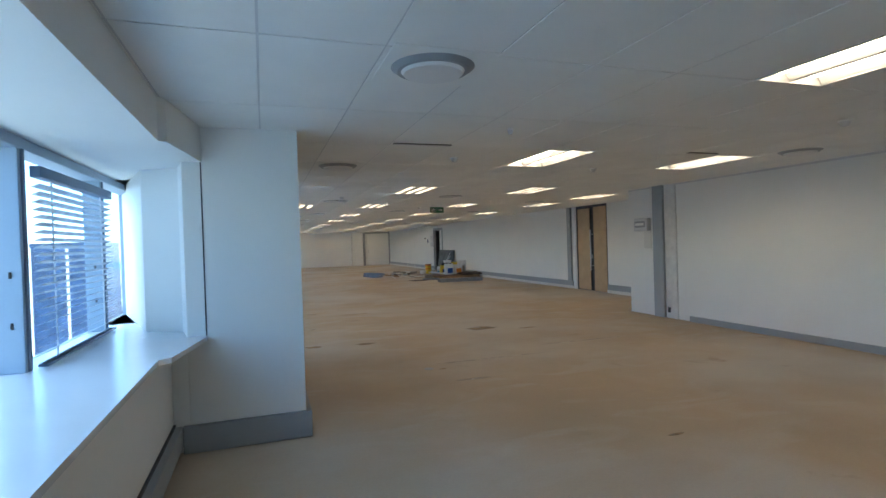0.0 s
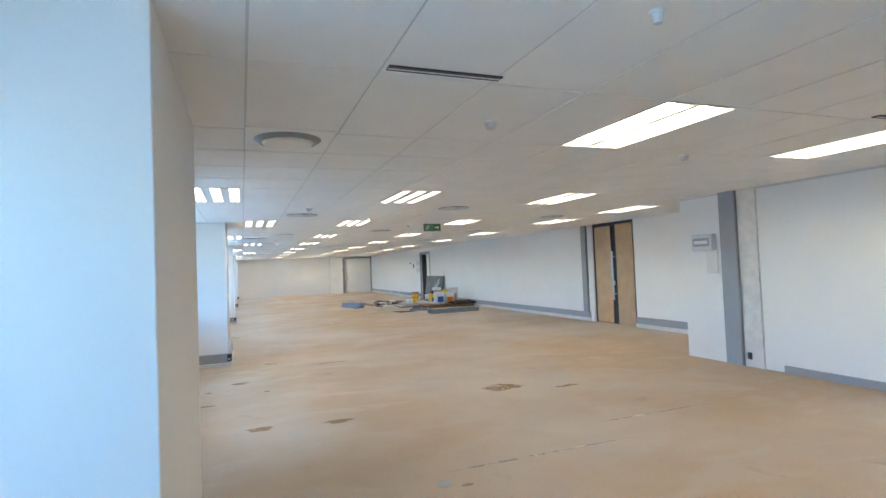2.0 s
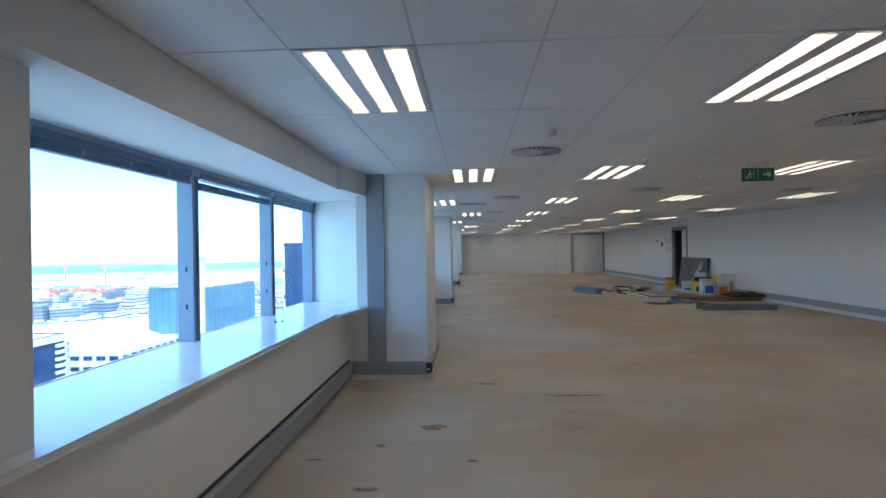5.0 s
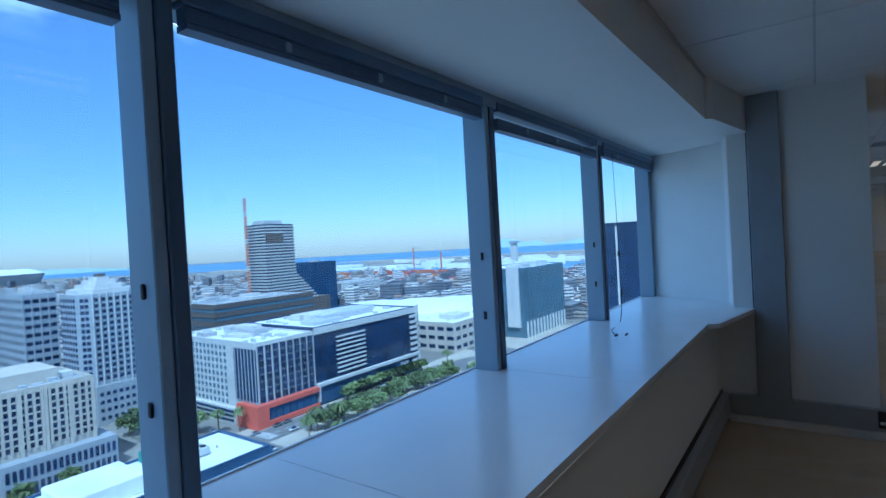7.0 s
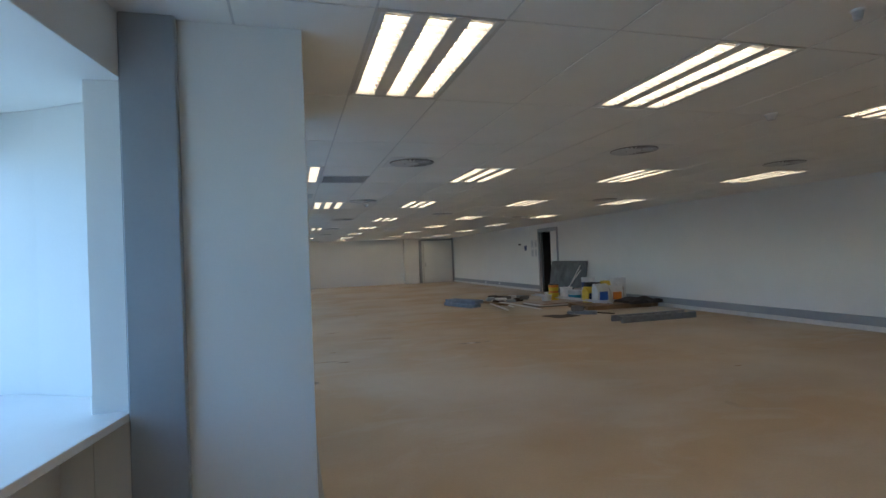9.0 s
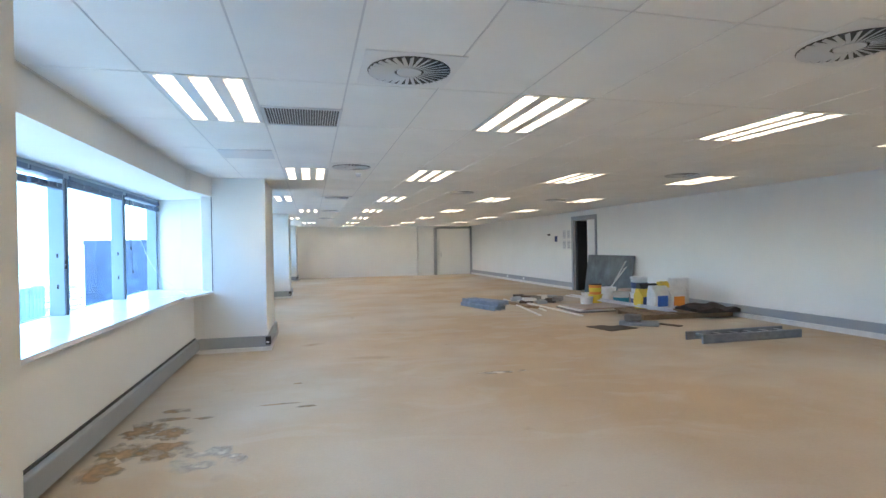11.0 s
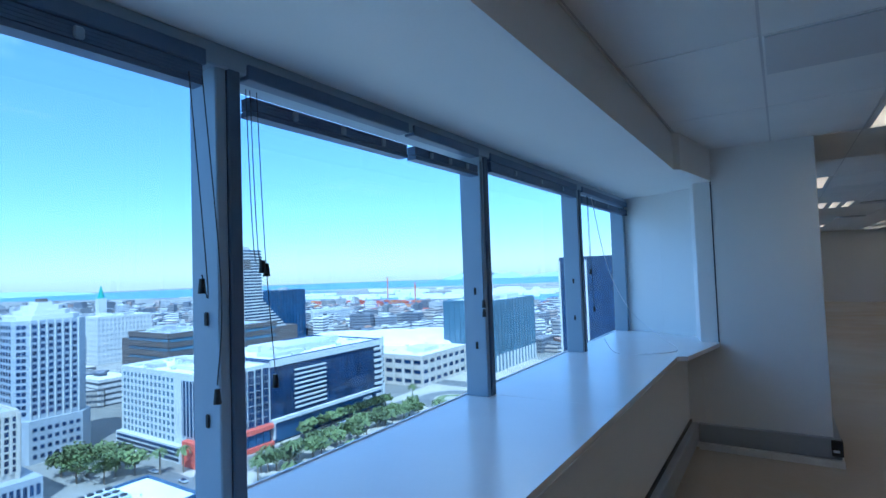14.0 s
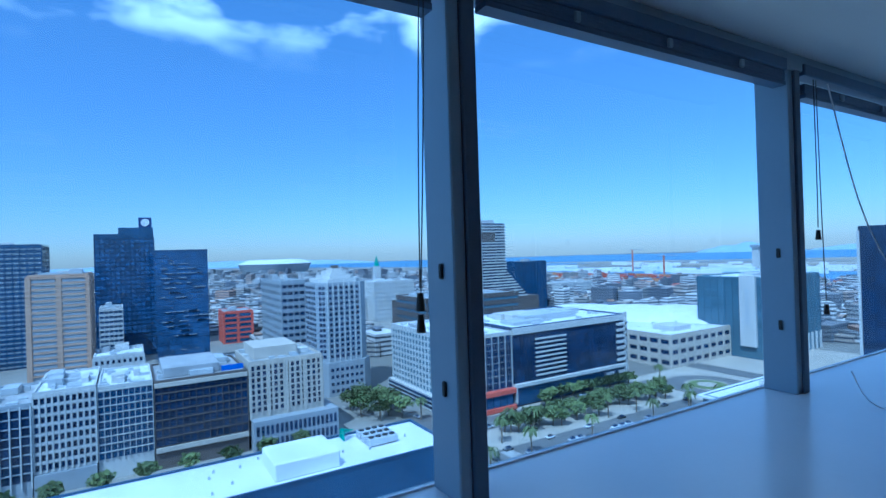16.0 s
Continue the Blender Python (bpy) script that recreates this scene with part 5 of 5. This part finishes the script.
building("parking_block", "round-cornered grey parking block", -330, -295, 66, 98, -56, GREYC, DGLASS, "E", 4, 1, 0.9, 0.4, seed=14, bands=True)
building("office_block", "white banded office block", -560, -520, 52, 78, -42, CONC, BGLASS, "E", 8, 1, 0.9, 0.5, ROOF, seed=15, bands=True)
# octagonal tower with pyramid cap
t = thing("octagon_tower", "pale grey eight-sided tower with a white pyramid cap", "building", at=(-283, 117, G))
def octa(r, c):
    return [(r * (1 - c), -r), (r, -r * (1 - c)), (r, r * (1 - c)), (r * (1 - c), r), (-r * (1 - c), r), (-r, r * (1 - c)), (-r, -r * (1 - c)), (-r * (1 - c), -r)]
for nm, r, z0, z1, m_ in (("shaft", 14, 18, 60, GREYC), ("base", 15.5, 0, 18, GREYC), ("cap", 12, 60, 62, CONC), ("cap", 9, 62, 64, CONC), ("cap", 6.5, 64, 66, CONC), ("cap", 4, 66, 67.5, CONC), ("lantern", 2, 67.5, 69, BROWNC)):
    b = bmesh.new()
    add_prism(b, octa(r, 0.35), z0, z1)
    part(nm, b, m_, t)
for f in range(3):
    b = bmesh.new()
    add_box(b, -0.15, 0.15, -0.75, 0.75, -0.8, 0.8)
    me = mesh_of("pane", b, DGLASS)
    for i in range(14):
        for j in range(6 if f < 2 else 2):
            o = new("pane", me)
            o.parent = t
            z = 21 + i * 2.8
            if f == 0:
                o.location = (14, -7.5 + j * 3, z)
            elif f == 1:
                o.location, o.rotation_euler = (-7.5 + j * 3, -14, z), (0, 0, radians(90))
            else:
                o.location, o.rotation_euler = (11 + j * 1.4, -12.2 + j * 1.4, z), (0, 0, radians(-45))
    for i in range(4):
        for j in range(7):
            o = new("pane", me)
            o.parent = t
            if f == 0:
                o.location = (15.5, -8 + j * 2.7, 3 + i * 3.7)
            elif f == 1:
                o.location, o.rotation_euler = (-8 + j * 2.7, -15.5, 3 + i * 3.7), (0, 0, radians(90))
for k in range(7):
    boxes("rib", CONC, t, (14, 14.5, -9.2 + k * 3, -8.8 + k * 3, 18, 60))
building("office_block", "pale grey slab beside the eight-sided tower", -370, -318, 96, 110, -14, GREYC, DGLASS, "ES", 14, 4, 0.8, 0.45, seed=16)
building("old_block", "ornate white old block with small windows", -560, -530, 248, 296, -30, CONC, GREYC, "ES", 9, 14, 0.45, 0.45, ROOF, seed=17)
t = thing("spire", "white church spire with a green cap", "tower", at=(-640, 300, G))
boxes("shaft", CONC, t, (-4, 4, -4, 4, 0, 58))
b = bmesh.new()
add_cyl(b, (0, 0, 58), 4, 14, 8, 0.4)
part("cap", b, GREENP, t)
building("brown_block", "plain dark brown block", -410, -390, 212, 240, -40, BROWNC, BROWNC, "E", 8, 5, 0.7, 0.4, seed=18)

# glass corner block with the red podium
t, lx, ly, h = building("glass_corner_block", "dark glass office block with white frame and coral-red podium", -262, -196, 141, 172, -38, CONC, DGLASS, "E", 8, 8, 0.92, 0.96, ROOF, podium=10, plant=5, seed=19)
b = bmesh.new()
add_box(b, -0.8, 0.8, -0.12, 0.12, -0.9, 0.9)
me = mesh_of("pane", b, LGLASS)
for i in range(9):
    for j in range(13):
        o = new("pane", me)
        o.parent = t
        o.location = (-lx + 3 + j * 3.3, -ly, 8.5 + i * 3.05)
boxes("glass_corner", DGLASS, t, (lx - 16, lx + 0.2, -ly - 0.4, -ly - 0.1, 11, h - 2))
for k in range(7):
    boxes("fin", GREYC, t, (lx - 15 + k * 2.4, lx - 14.7 + k * 2.4, -ly - 0.8, -ly - 0.4, 10, h - 1.5))
for k in range(9):
    boxes("fin", GREYC, t, (lx + 0.1, lx + 0.6, -ly + 0.2 + k * 3.8, -ly + 0.6 + k * 3.8, 10, h - 1.5))
boxes("podium", RED, t, (lx - 12, lx + 3, -ly - 3, -ly + 3, 0, 10), (lx - 3, lx + 3, -ly + 3, ly, 8, 10), (lx - 3, lx + 3, -ly + 3, ly, 0.5, 2.5), bevel=0.05, label="coral-red podium frame")
for k in range(7):
    boxes("podium_pane", BGLASS, t, (lx + 1.5, lx + 2, -ly + 3.3 + k * 3.8, -ly + 6.8 + k * 3.8, 2.6, 7.9))
boxes("podium_wing", CONC, t, (-lx, lx - 14, -ly - 2.5, -ly, 0, 7), bevel=0.05)
for k in range(3):
    boxes("podium_band", DGLASS, t, (-lx + 1, lx - 15, -ly - 2.7, -ly - 2.5, 1 + k * 2, 2.2 + k * 2))
t, lx, ly, h = building("glass_slab", "long near-black glass slab with white roof edge and end fins", -250, -196, 172.5, 250, -36.5, DGLASS, DGLASS, "E", 8, 34, 0.96, 0.88, ROOF, podium=11, plant=7, seed=20)
boxes("roof_edge", CONC, t, (lx - 1, lx + 1.0, -ly, ly, h - 2.5, h + 0.5), label="white roof edge")
boxes("podium_edge", CONC, t, (lx - 1, lx + 2.0, -ly, ly, 9.5, 11), (lx - 1, lx + 2, -ly, -ly + 1.2, 2.5, 9.5), (lx - 1, lx + 2, ly - 1.2, ly, 0, 9.5), label="white podium frame")
boxes("podium_glass", BGLASS, t, (lx - 1, lx + 0.8, -ly + 1.2, ly - 1.2, 1, 9.5))
for k in range(9):
    boxes("balcony_band", CONC, t, (lx, lx + 0.9, -ly + 14, -ly + 34, 13 + k * 2.2, 13.7 + k * 2.2), label="white balcony band")
for k in range(10):
    boxes("end_fin", CONC, t, (lx - 6, lx + 1.4, ly - 6, ly + 1, 3 + k * 3.2, 4.4 + k * 3.2), label="white end fin")
boxes("end_post", CONC, t, (lx + 0.6, lx + 1.4, ly - 0.2, ly + 1.2, 0, h + 2))
boxes("roof_shed", DUCT, t, (-6, 14, -20, 16, h + 0.3, h + 3.5), bevel=0.2)
cu = bpy.data.curves.new("lettering", "FONT")
cu.body, cu.size, cu.extrude = "ONYX", 2.6, 0.06
o = new("lettering", cu)
cu.materials.append(WHITEP)
o.parent = t
o.matrix_basis = Matrix.Translation((lx + 2.1, ly - 18, 6.4)) @ Matrix(((0, 0, 1, 0), (1, 0, 0, 0), (0, 1, 0, 0), (0, 0, 0, 1)))
building("office_block", "dark banded office block behind the glass slab", -345, -300, 185, 262, -30, BROWNC, LGLASS, "ES", 8, 1, 0.9, 0.35, ROOFG, seed=21, bands=True, plant=5)
# tower under construction, stepping down to one side
t = thing("stepped_tower", "white banded concrete tower under construction with stepped terraces", "building", at=(-480, 360, G))
for k in range(26):
    z = 22 + k * 3.15
    stepn = max(0, 9 - k) * 3.2
    boxes("floor_slab", CONC, t, (-17, 17, -19, 19 + stepn, z, z + 1.5))
    boxes("window_band", DGLASS, t, (-16, 16, -18, 18 + stepn, z + 1.5, z + 3.15))
boxes("core", CONC, t, (-10, 8, -14, 10, 22, 108))
boxes("podium", BROWNC, t, (-22, 22, -30, 60, 0, 22))
boxes("bare_floor", BROWNC, t, (16, 17.2, -18, 4, 84, 94))
c = thing("tower_crane", "slim red and white tower crane", "crane", at=(-480, 331, G))
for k in range(28):
    b = bmesh.new()
    for sx in (-1, 1):
        for sy in (-1, 1):
            add_box(b, sx - 0.2, sx + 0.2, sy - 0.2, sy + 0.2, k * 4.7, k * 4.7 + 4.7)
    add_tube(b, [(1, -1, k * 4.7), (1, 1, k * 4.7 + 4.7)], 0.18, 4)
    add_tube(b, [(-1, -1, k * 4.7), (1, -1, k * 4.7 + 4.7)], 0.18, 4)
    part("mast_section", b, CRANE if k % 6 else CONC, c)
building("glass_block", "plain blue glass block", -535, -500, 432, 470, -15, BGLASS, BGLASS, "ES", 14, 8, 0.92, 0.88, seed=22, plant=1)
building("white_slab", "low white gridded slab", -594, -560, 550, 615, -50, CONC, GREYC, "ES", 5, 22, 0.6, 0.6, seed=23, plant=1)
# hall with domed roofs
t, lx, ly, h = building("exhibition_hall", "beige hall with shallow white curved roofs", -262, -200, 296, 366, -54, BEIGE, DGLASS, "ES", 3, 9, 0.7, 0.4, ROOF, seed=24, plant=2)
for k in range(3):
    b = bmesh.new()
    bmesh.ops.create_uvsphere(b, u_segments=24, v_segments=12, radius=1)
    bmesh.ops.transform(b, matrix=Matrix.Translation((-lx - 45 + 30 * k, 10 + 22 * k, h - 1)) @ Matrix.Diagonal((48, 38, 9, 1)), verts=b.verts[:])
    bmesh.ops.bisect_plane(b, geom=b.verts[:] + b.edges[:] + b.faces[:], plane_co=(0, 0, h - 1), plane_no=(0, 0, -1), clear_outer=True)
    part("roof_shell", b, ROOF, t, "white curved roof shell")
t, lx, ly, h = building("glass_hotel", "pale blue glass hotel with a white sign fin", -222, -178, 358, 430, -22, LGLASS, LGLASS, "ES", 14, 14, 0.94, 0.78, ROOF, podium=12, seed=25, plant=3)
boxes("sign_fin", CONC, t, (lx - 14, lx - 4, -ly - 2, -ly + 4, 8, h + 2), label="white upright sign fin")
for k in range(9):
    boxes("sign_letter", DUCT, t, (lx - 10.2, lx - 8, -ly - 2.15, -ly - 2, 22 + k * 2.6, 23.8 + k * 2.6))
for k in range(13):
    boxes("colonnade_post", CONC, t, (lx, lx + 1, -ly + 1 + k * 5.8, -ly + 2.2 + k * 5.8, 0, 12))
building("hotel_wing", "beige rear wing of the hotel", -215, -190, 432, 452, -26, BEIGE, BGLASS, "E", 12, 4, 0.5, 0.5, seed=26)
t, lx, ly, h = building("showroom", "low glass showroom with a flat white roof", -128, -92, 216, 276, -60.5, LGLASS, DGLASS, "ES", 3, 16, 0.85, 0.7, ROOF, seed=27, plant=4)
boxes("roof_overhang", ROOF, t, (-lx - 2, lx + 2, -ly - 2, ly + 2, h, h + 0.8))
building("low_block", "low white-roofed block beyond the showroom", -120, -70, 290, 345, -62, GREYC, DGLASS, "ES", 3, 12, 0.8, 0.6, ROOF, seed=28, plant=5)
t, lx, ly, h = building("braced_tower", "dark tower with white diagonal bracing", -104, -74, 296, 326, 5, DGLASS, DGLASS, "S", 24, 10, 0.96, 0.8, seed=29, plant=2, parapet=2)
for k in range(3):
    x = -lx + lx * k
    boxes("column", CONC, t, (x - 0.5, x + 0.5, -ly - 0.8, -ly, 22, h))
    for s in (-1, 1):
        if abs(x + s * lx / 2) < lx:
            b = bmesh.new()
            add_tube(b, [(x, -ly - 0.5, 24), (x + s * lx / 4, -ly - 0.5, 14), (x + s * lx / 2, -ly - 0.5, 0)], 0.55, 6)
            part("brace", b, CONC, t)
# stadium far off
t = thing("stadium", "pale round stadium far behind the city", "stadium", at=(-2300, 560, G))
for nm, r0, r1, z0, z1, m_ in (("bowl", 130, 150, 0, 45, GREYC), ("roof", 150, 110, 45, 62, ROOF)):
    b = bmesh.new()
    add_cyl(b, (0, 0, z0), r0, z1 - z0, 40, r1)
    part(nm, b, m_, t)
t = thing("silo_tower", "harbour control tower on the quay", "tower", at=(-820, 1560, G))
boxes("shaft", CONC, t, (-9, 9, -9, 9, 0, 58))
boxes("cabin", GREYC, t, (-13, 13, -13, 13, 58, 66))
for x, y, s in ((-1000, 1250, 1.0), (-760, 1060, 0.8)):
    t = thing("harbour_crane", "slim harbour crane over the quays", "crane", "harbour cranes", at=(x, y, G))
    boxes("mast", CRANE, t, (-1.5, 1.5, -1.5, 1.5, 0, 62 * s))
    boxes("jib", DUCT, t, (-12, 40, -1, 1, 62 * s, 64 * s))

# far city as one mass, and the container yard
FAR = mat("far blocks", (0.5, 0.48, 0.45), 0.85, vary=0.35, scale=0.02, fine=0.25, bump=0)
nf = FAR.node_tree
gi = nf.nodes["Geometry"]
ra = nf.nodes.new("ShaderNodeValToRGB")
cr = ra.color_ramp
cr.elements[0].color, cr.elements[1].color = (0.16, 0.17, 0.20, 1), (0.62, 0.60, 0.57, 1)
for p_, c_ in ((0.2, (0.20, 0.20, 0.21, 1)), (0.45, (0.40, 0.37, 0.33, 1)), (0.6, (0.40, 0.24, 0.17, 1)), (0.66, (0.58, 0.56, 0.53, 1))):
    e_ = cr.elements.new(p_)
    e_.color = c_
nf.links.new(gi.outputs["Random Per Island"], ra.inputs[0])
# storeys: dark window bands on the upright faces
xyz, nrm, storey, band, flat, both = [nf.nodes.new("ShaderNode" + k_) for k_ in ("SeparateXYZ", "SeparateXYZ", "Math", "Math", "Math", "Math")]
storey.operation, band.operation, flat.operation, both.operation = "PINGPONG", "GREATER_THAN", "LESS_THAN", "MULTIPLY"
storey.inputs[1].default_value, band.inputs[1].default_value, flat.inputs[1].default_value = 1.7, 0.95, 0.5
bandmix = nf.nodes.new("ShaderNodeMix")
bandmix.data_type = "RGBA"
bandmix.inputs[7].default_value = (0.07, 0.085, 0.11, 1)
nf.links.new(gi.outputs["Position"], xyz.inputs[0])
nf.links.new(gi.outputs["Normal"], nrm.inputs[0])
nf.links.new(xyz.outputs["Z"], storey.inputs[0])
nf.links.new(storey.outputs[0], band.inputs[0])
nf.links.new(nrm.outputs["Z"], flat.inputs[0])
nf.links.new(band.outputs[0], both.inputs[0])
nf.links.new(flat.outputs[0], both.inputs[1])
nf.links.new(both.outputs[0], bandmix.inputs[0])
nf.links.new(ra.outputs[0], bandmix.inputs[6])
nf.links.new(bandmix.outputs[2], nf.nodes["Hue/Saturation/Value"].inputs["Color"])
rg = random.Random(21)
V, F = [], []


def far_box(x, y, w, d, h, a):
    c_, s_ = math.cos(a), math.sin(a)
    n0 = len(V)
    for z in (G, G + h):
        for ux, uy in ((-w, -d), (w, -d), (w, d), (-w, d)):
            V.append((x + ux * c_ - uy * s_, y + ux * s_ + uy * c_, z))
    F.extend([(n0 + i_ for i_ in q) for q in ((4, 5, 6, 7), (0, 1, 5, 4), (1, 2, 6, 5), (2, 3, 7, 6), (3, 0, 4, 7))])


def on_land(x, y):
    return y < 900 and (x > -2300 or y < 700) or (y < 1100 and -420 < x < 100)


count = 0
while count < 7000:
    dist = 330 + 2600 * rg.random() ** 1.6
    az = radians(rg.uniform(-5, 118))
    x, y = -dist * math.sin(az), 18 + dist * math.cos(az)
    if not on_land(x, y) or (x > -275 and y < 460) or (-360 < x < -270 and -45 < y < 270) or (-560 < x < -360 and (-75 < y < 120 or 205 < y < 480)):
        continue
    tall = rg.uniform(4, 13) + (rg.random() < 0.12) * rg.uniform(4, 16) * (1 if dist > 500 else 0.3)
    w_, d_, a_ = rg.uniform(4, 14), rg.uniform(4, 14), rg.choice((0, 0, 0.3, 0.8))
    far_box(x, y, w_, d_, tall, a_)
    if dist < 1300:
        far_box(x + rg.uniform(-0.4, 0.4) * w_, y + rg.uniform(-0.4, 0.4) * d_, w_ * 0.3, d_ * 0.25, tall + rg.uniform(1.5, 3.5), a_)
    count += 1
me = bpy.data.meshes.new("far_buildings")
me.from_pydata(V, [], [tuple(f) for f in F])
me.materials.append(FAR)
tagged(new("far_buildings", me), "mass of low pale far buildings with mixed roofs", "buildings", "", "stuff")
V, F = [], []
for k in range(1500):
    x, y = rg.uniform(-1050, -300), rg.uniform(720, 1030)
    far_box(x, y, 6, 1.4, 2.6 * rg.choice((1, 2, 3, 4)), 0.2)
CONT = mat("shipping containers", (0.45, 0.16, 0.12), 0.7, vary=0.5, scale=0.03, fine=0.3, bump=0)
nc = CONT.node_tree
rc = nc.nodes.new("ShaderNodeValToRGB")
rc.color_ramp.interpolation = "CONSTANT"
rc.color_ramp.elements[0].color, rc.color_ramp.elements[1].color = (0.45, 0.10, 0.07, 1), (0.55, 0.53, 0.50, 1)
rc.color_ramp.elements[1].position = 0.85
for p_, c_ in ((0.35, (0.36, 0.15, 0.10, 1)), (0.55, (0.10, 0.16, 0.30, 1)), (0.7, (0.48, 0.22, 0.10, 1))):
    rc.color_ramp.elements.new(p_).color = c_
nc.links.new(nc.nodes["Geometry"].outputs["Random Per Island"], rc.inputs[0])
nc.links.new(rc.outputs[0], nc.nodes["Hue/Saturation/Value"].inputs["Color"])
me = bpy.data.meshes.new("containers")
me.from_pydata(V, [], [tuple(f) for f in F])
me.materials.append(CONT)
tagged(new("containers", me), "yard full of stacked red shipping containers", "containers", "", "stuff")
V, F = [], []
for k in range(60):
    far_box(rg.uniform(-1500, -500), rg.uniform(1050, 1750), rg.uniform(10, 60), rg.uniform(6, 14), rg.uniform(6, 13), rg.choice((0.2, 0.5)))
me = bpy.data.meshes.new("quay_sheds")
me.from_pydata(V, [], [tuple(f) for f in F])
me.materials.append(ROOF)
tagged(new("quay_sheds", me), "long pale quay sheds round the harbour basins", "sheds", "", "stuff")


# ---- trees and cars ----
def tree(seed, r, hgt):
    rg = random.Random(seed)
    t = thing("tree", "broad green street tree with an uneven crown", "tree", "street trees")
    b = bmesh.new()
    add_tube(b, [(0, 0, 0), (0.2, 0.1, hgt * 0.3), (0.1, 0.3, hgt * 0.55)], 0.3, 7)
    for k in range(4):
        a = k * 1.6 + rg.random()
        add_tube(b, [(0.15, 0.2, hgt * 0.4), (r * 0.5 * math.cos(a), r * 0.5 * math.sin(a), hgt * 0.75)], 0.13, 5)
    part("trunk", b, BARK, t)
    b = bmesh.new()
    for k in range(420):
        d = Vector((rg.gauss(0, 1), rg.gauss(0, 1), rg.gauss(0, 0.8))).normalized()
        q = d * r * (0.5 + 0.5 * rg.random()) * (0.8 + 0.5 * noise.noise(d * 1.7 + Vector((seed, 0, 0))))
        c_ = Vector((q.x, q.y, hgt * 0.68 + q.z * 0.62))
        s_ = rg.uniform(0.35, 0.8)
        e1 = Vector((rg.gauss(0, 1), rg.gauss(0, 1), rg.gauss(0, 1))).normalized()
        e2 = e1.orthogonal().normalized()
        b.faces.new([b.verts.new(c_ + s_ * v_) for v_ in (e1, e2, -e1, -e2)])
    part("crown", b, LEAF, t)
    return t


def palm(seed, hgt):
    rg = random.Random(seed)
    t = thing("palm", "tall palm with a slim trunk and drooping fronds", "palm", "street palms")
    b = bmesh.new()
    add_tube(b, [(0, 0, 0), (0.1, 0, hgt * 0.5), (0, 0, hgt)], 0.28, 7)
    part("trunk", b, BARK, t)
    b = bmesh.new()
    for k in range(26):
        a, u = rg.uniform(0, 6.28), rg.uniform(-0.3, 1.0)
        d = Vector((math.cos(a), math.sin(a), 0))
        s_ = Vector((-math.sin(a), math.cos(a), 0)) * 0.35
        pts = [Vector((0, 0, hgt)), d * 1.3 + Vector((0, 0, hgt + u)), d * 2.6 + Vector((0, 0, hgt + u - 0.7)), d * 3.3 + Vector((0, 0, hgt + u - 2.0))]
        for p_, q_ in zip(pts, pts[1:]):
            b.faces.new([b.verts.new(v_) for v_ in (p_ - s_, p_ + s_, q_ + s_ * 0.7, q_ - s_ * 0.7)])
    part("crown", b, LEAF, t)
    return t


ta = [tree(1, 6.0, 10.5), tree(2, 4.2, 7.5), tree(3, 5.0, 8.5)]
pa = palm(5, 9.5)
ta[0].matrix_basis, ta[1].matrix_basis, ta[2].matrix_basis = pose(-240, 108, G), pose(-189, 186, G), pose(-170, 165, G)
pa.matrix_basis = pose(-163, 140, G)
rg = random.Random(8)
for x, y in ((-232, 114), (-226, 108), (-236, 122), (-222, 119), (-246, 116), (-228, 124), (-216, 113), (-214, 123)):
    copy_thing(ta[0], pose(x + rg.uniform(-1, 1), y, G, 0, 0, rg.uniform(0, 360)))
for k in range(9):
    copy_thing(ta[1], pose(-192 + rg.uniform(-1, 1), 193 + k * 6.8, G, 0, 0, rg.uniform(0, 360)))
for k in range(26):
    copy_thing(ta[2 if k % 2 else 1], pose(-169 + rg.uniform(-5, 6), 150 + k * 3.8 + rg.uniform(-1.5, 1.5), G, 0, 0, rg.uniform(0, 360)))
for x, y in ((-170, 150), (-165, 158), (-145, 170), (-160, 196), (-144, 205), (-148, 142), (-140, 118), (-206, 128), (-200, 134), (-150, 238), (-142, 228), (-140, 246), (-183, 262), (-158, 212)):
    copy_thing(pa, pose(x, y, G, 0, 0, rg.uniform(0, 360)))
for k in range(9):
    copy_thing(ta[1], pose(-203 + rg.uniform(-1, 1), -30 + k * 13, G, 0, 0, rg.uniform(0, 360)))
CARP = mat("car paint", (0.45, 0.46, 0.48), 0.3, vary=0.0, bump=0, each=0.9)
car = thing("car", "small parked saloon car on the boulevard", "car", "parked cars", at=(-180, 146, G + 0.2))
boxes("body", CARP, car, (-0.85, 0.85, -2.1, 2.1, 0.35, 0.9), bevel=0.12)
boxes("cabin", DGLASS, car, (-0.75, 0.75, -1.2, 1.0, 0.9, 1.42), bevel=0.2)
for sx in (-0.8, 0.8):
    for sy in (-1.3, 1.3):
        b = bmesh.new()
        add_cyl(b, (0, 0, 0), 0.33, 0.2, 14, None, Matrix.Translation((sx, sy, 0.33)) @ Matrix.Rotation(radians(90), 4, "Y"))
        part("wheel", b, BLACK, car)
for k in range(30):
    x = rg.choice((-190.5, -181, -179.5, -186, -156, -149))
    copy_thing(car, pose(x, 134 + k * 4.1 + rg.uniform(-1, 1), G + 0.2, 0, 0, rg.choice((0, 180))))
for k in range(8):
    copy_thing(car, pose(-210 + 10 * k, 121 if k % 2 else 128, G + 0.26, 0, 0, 90))
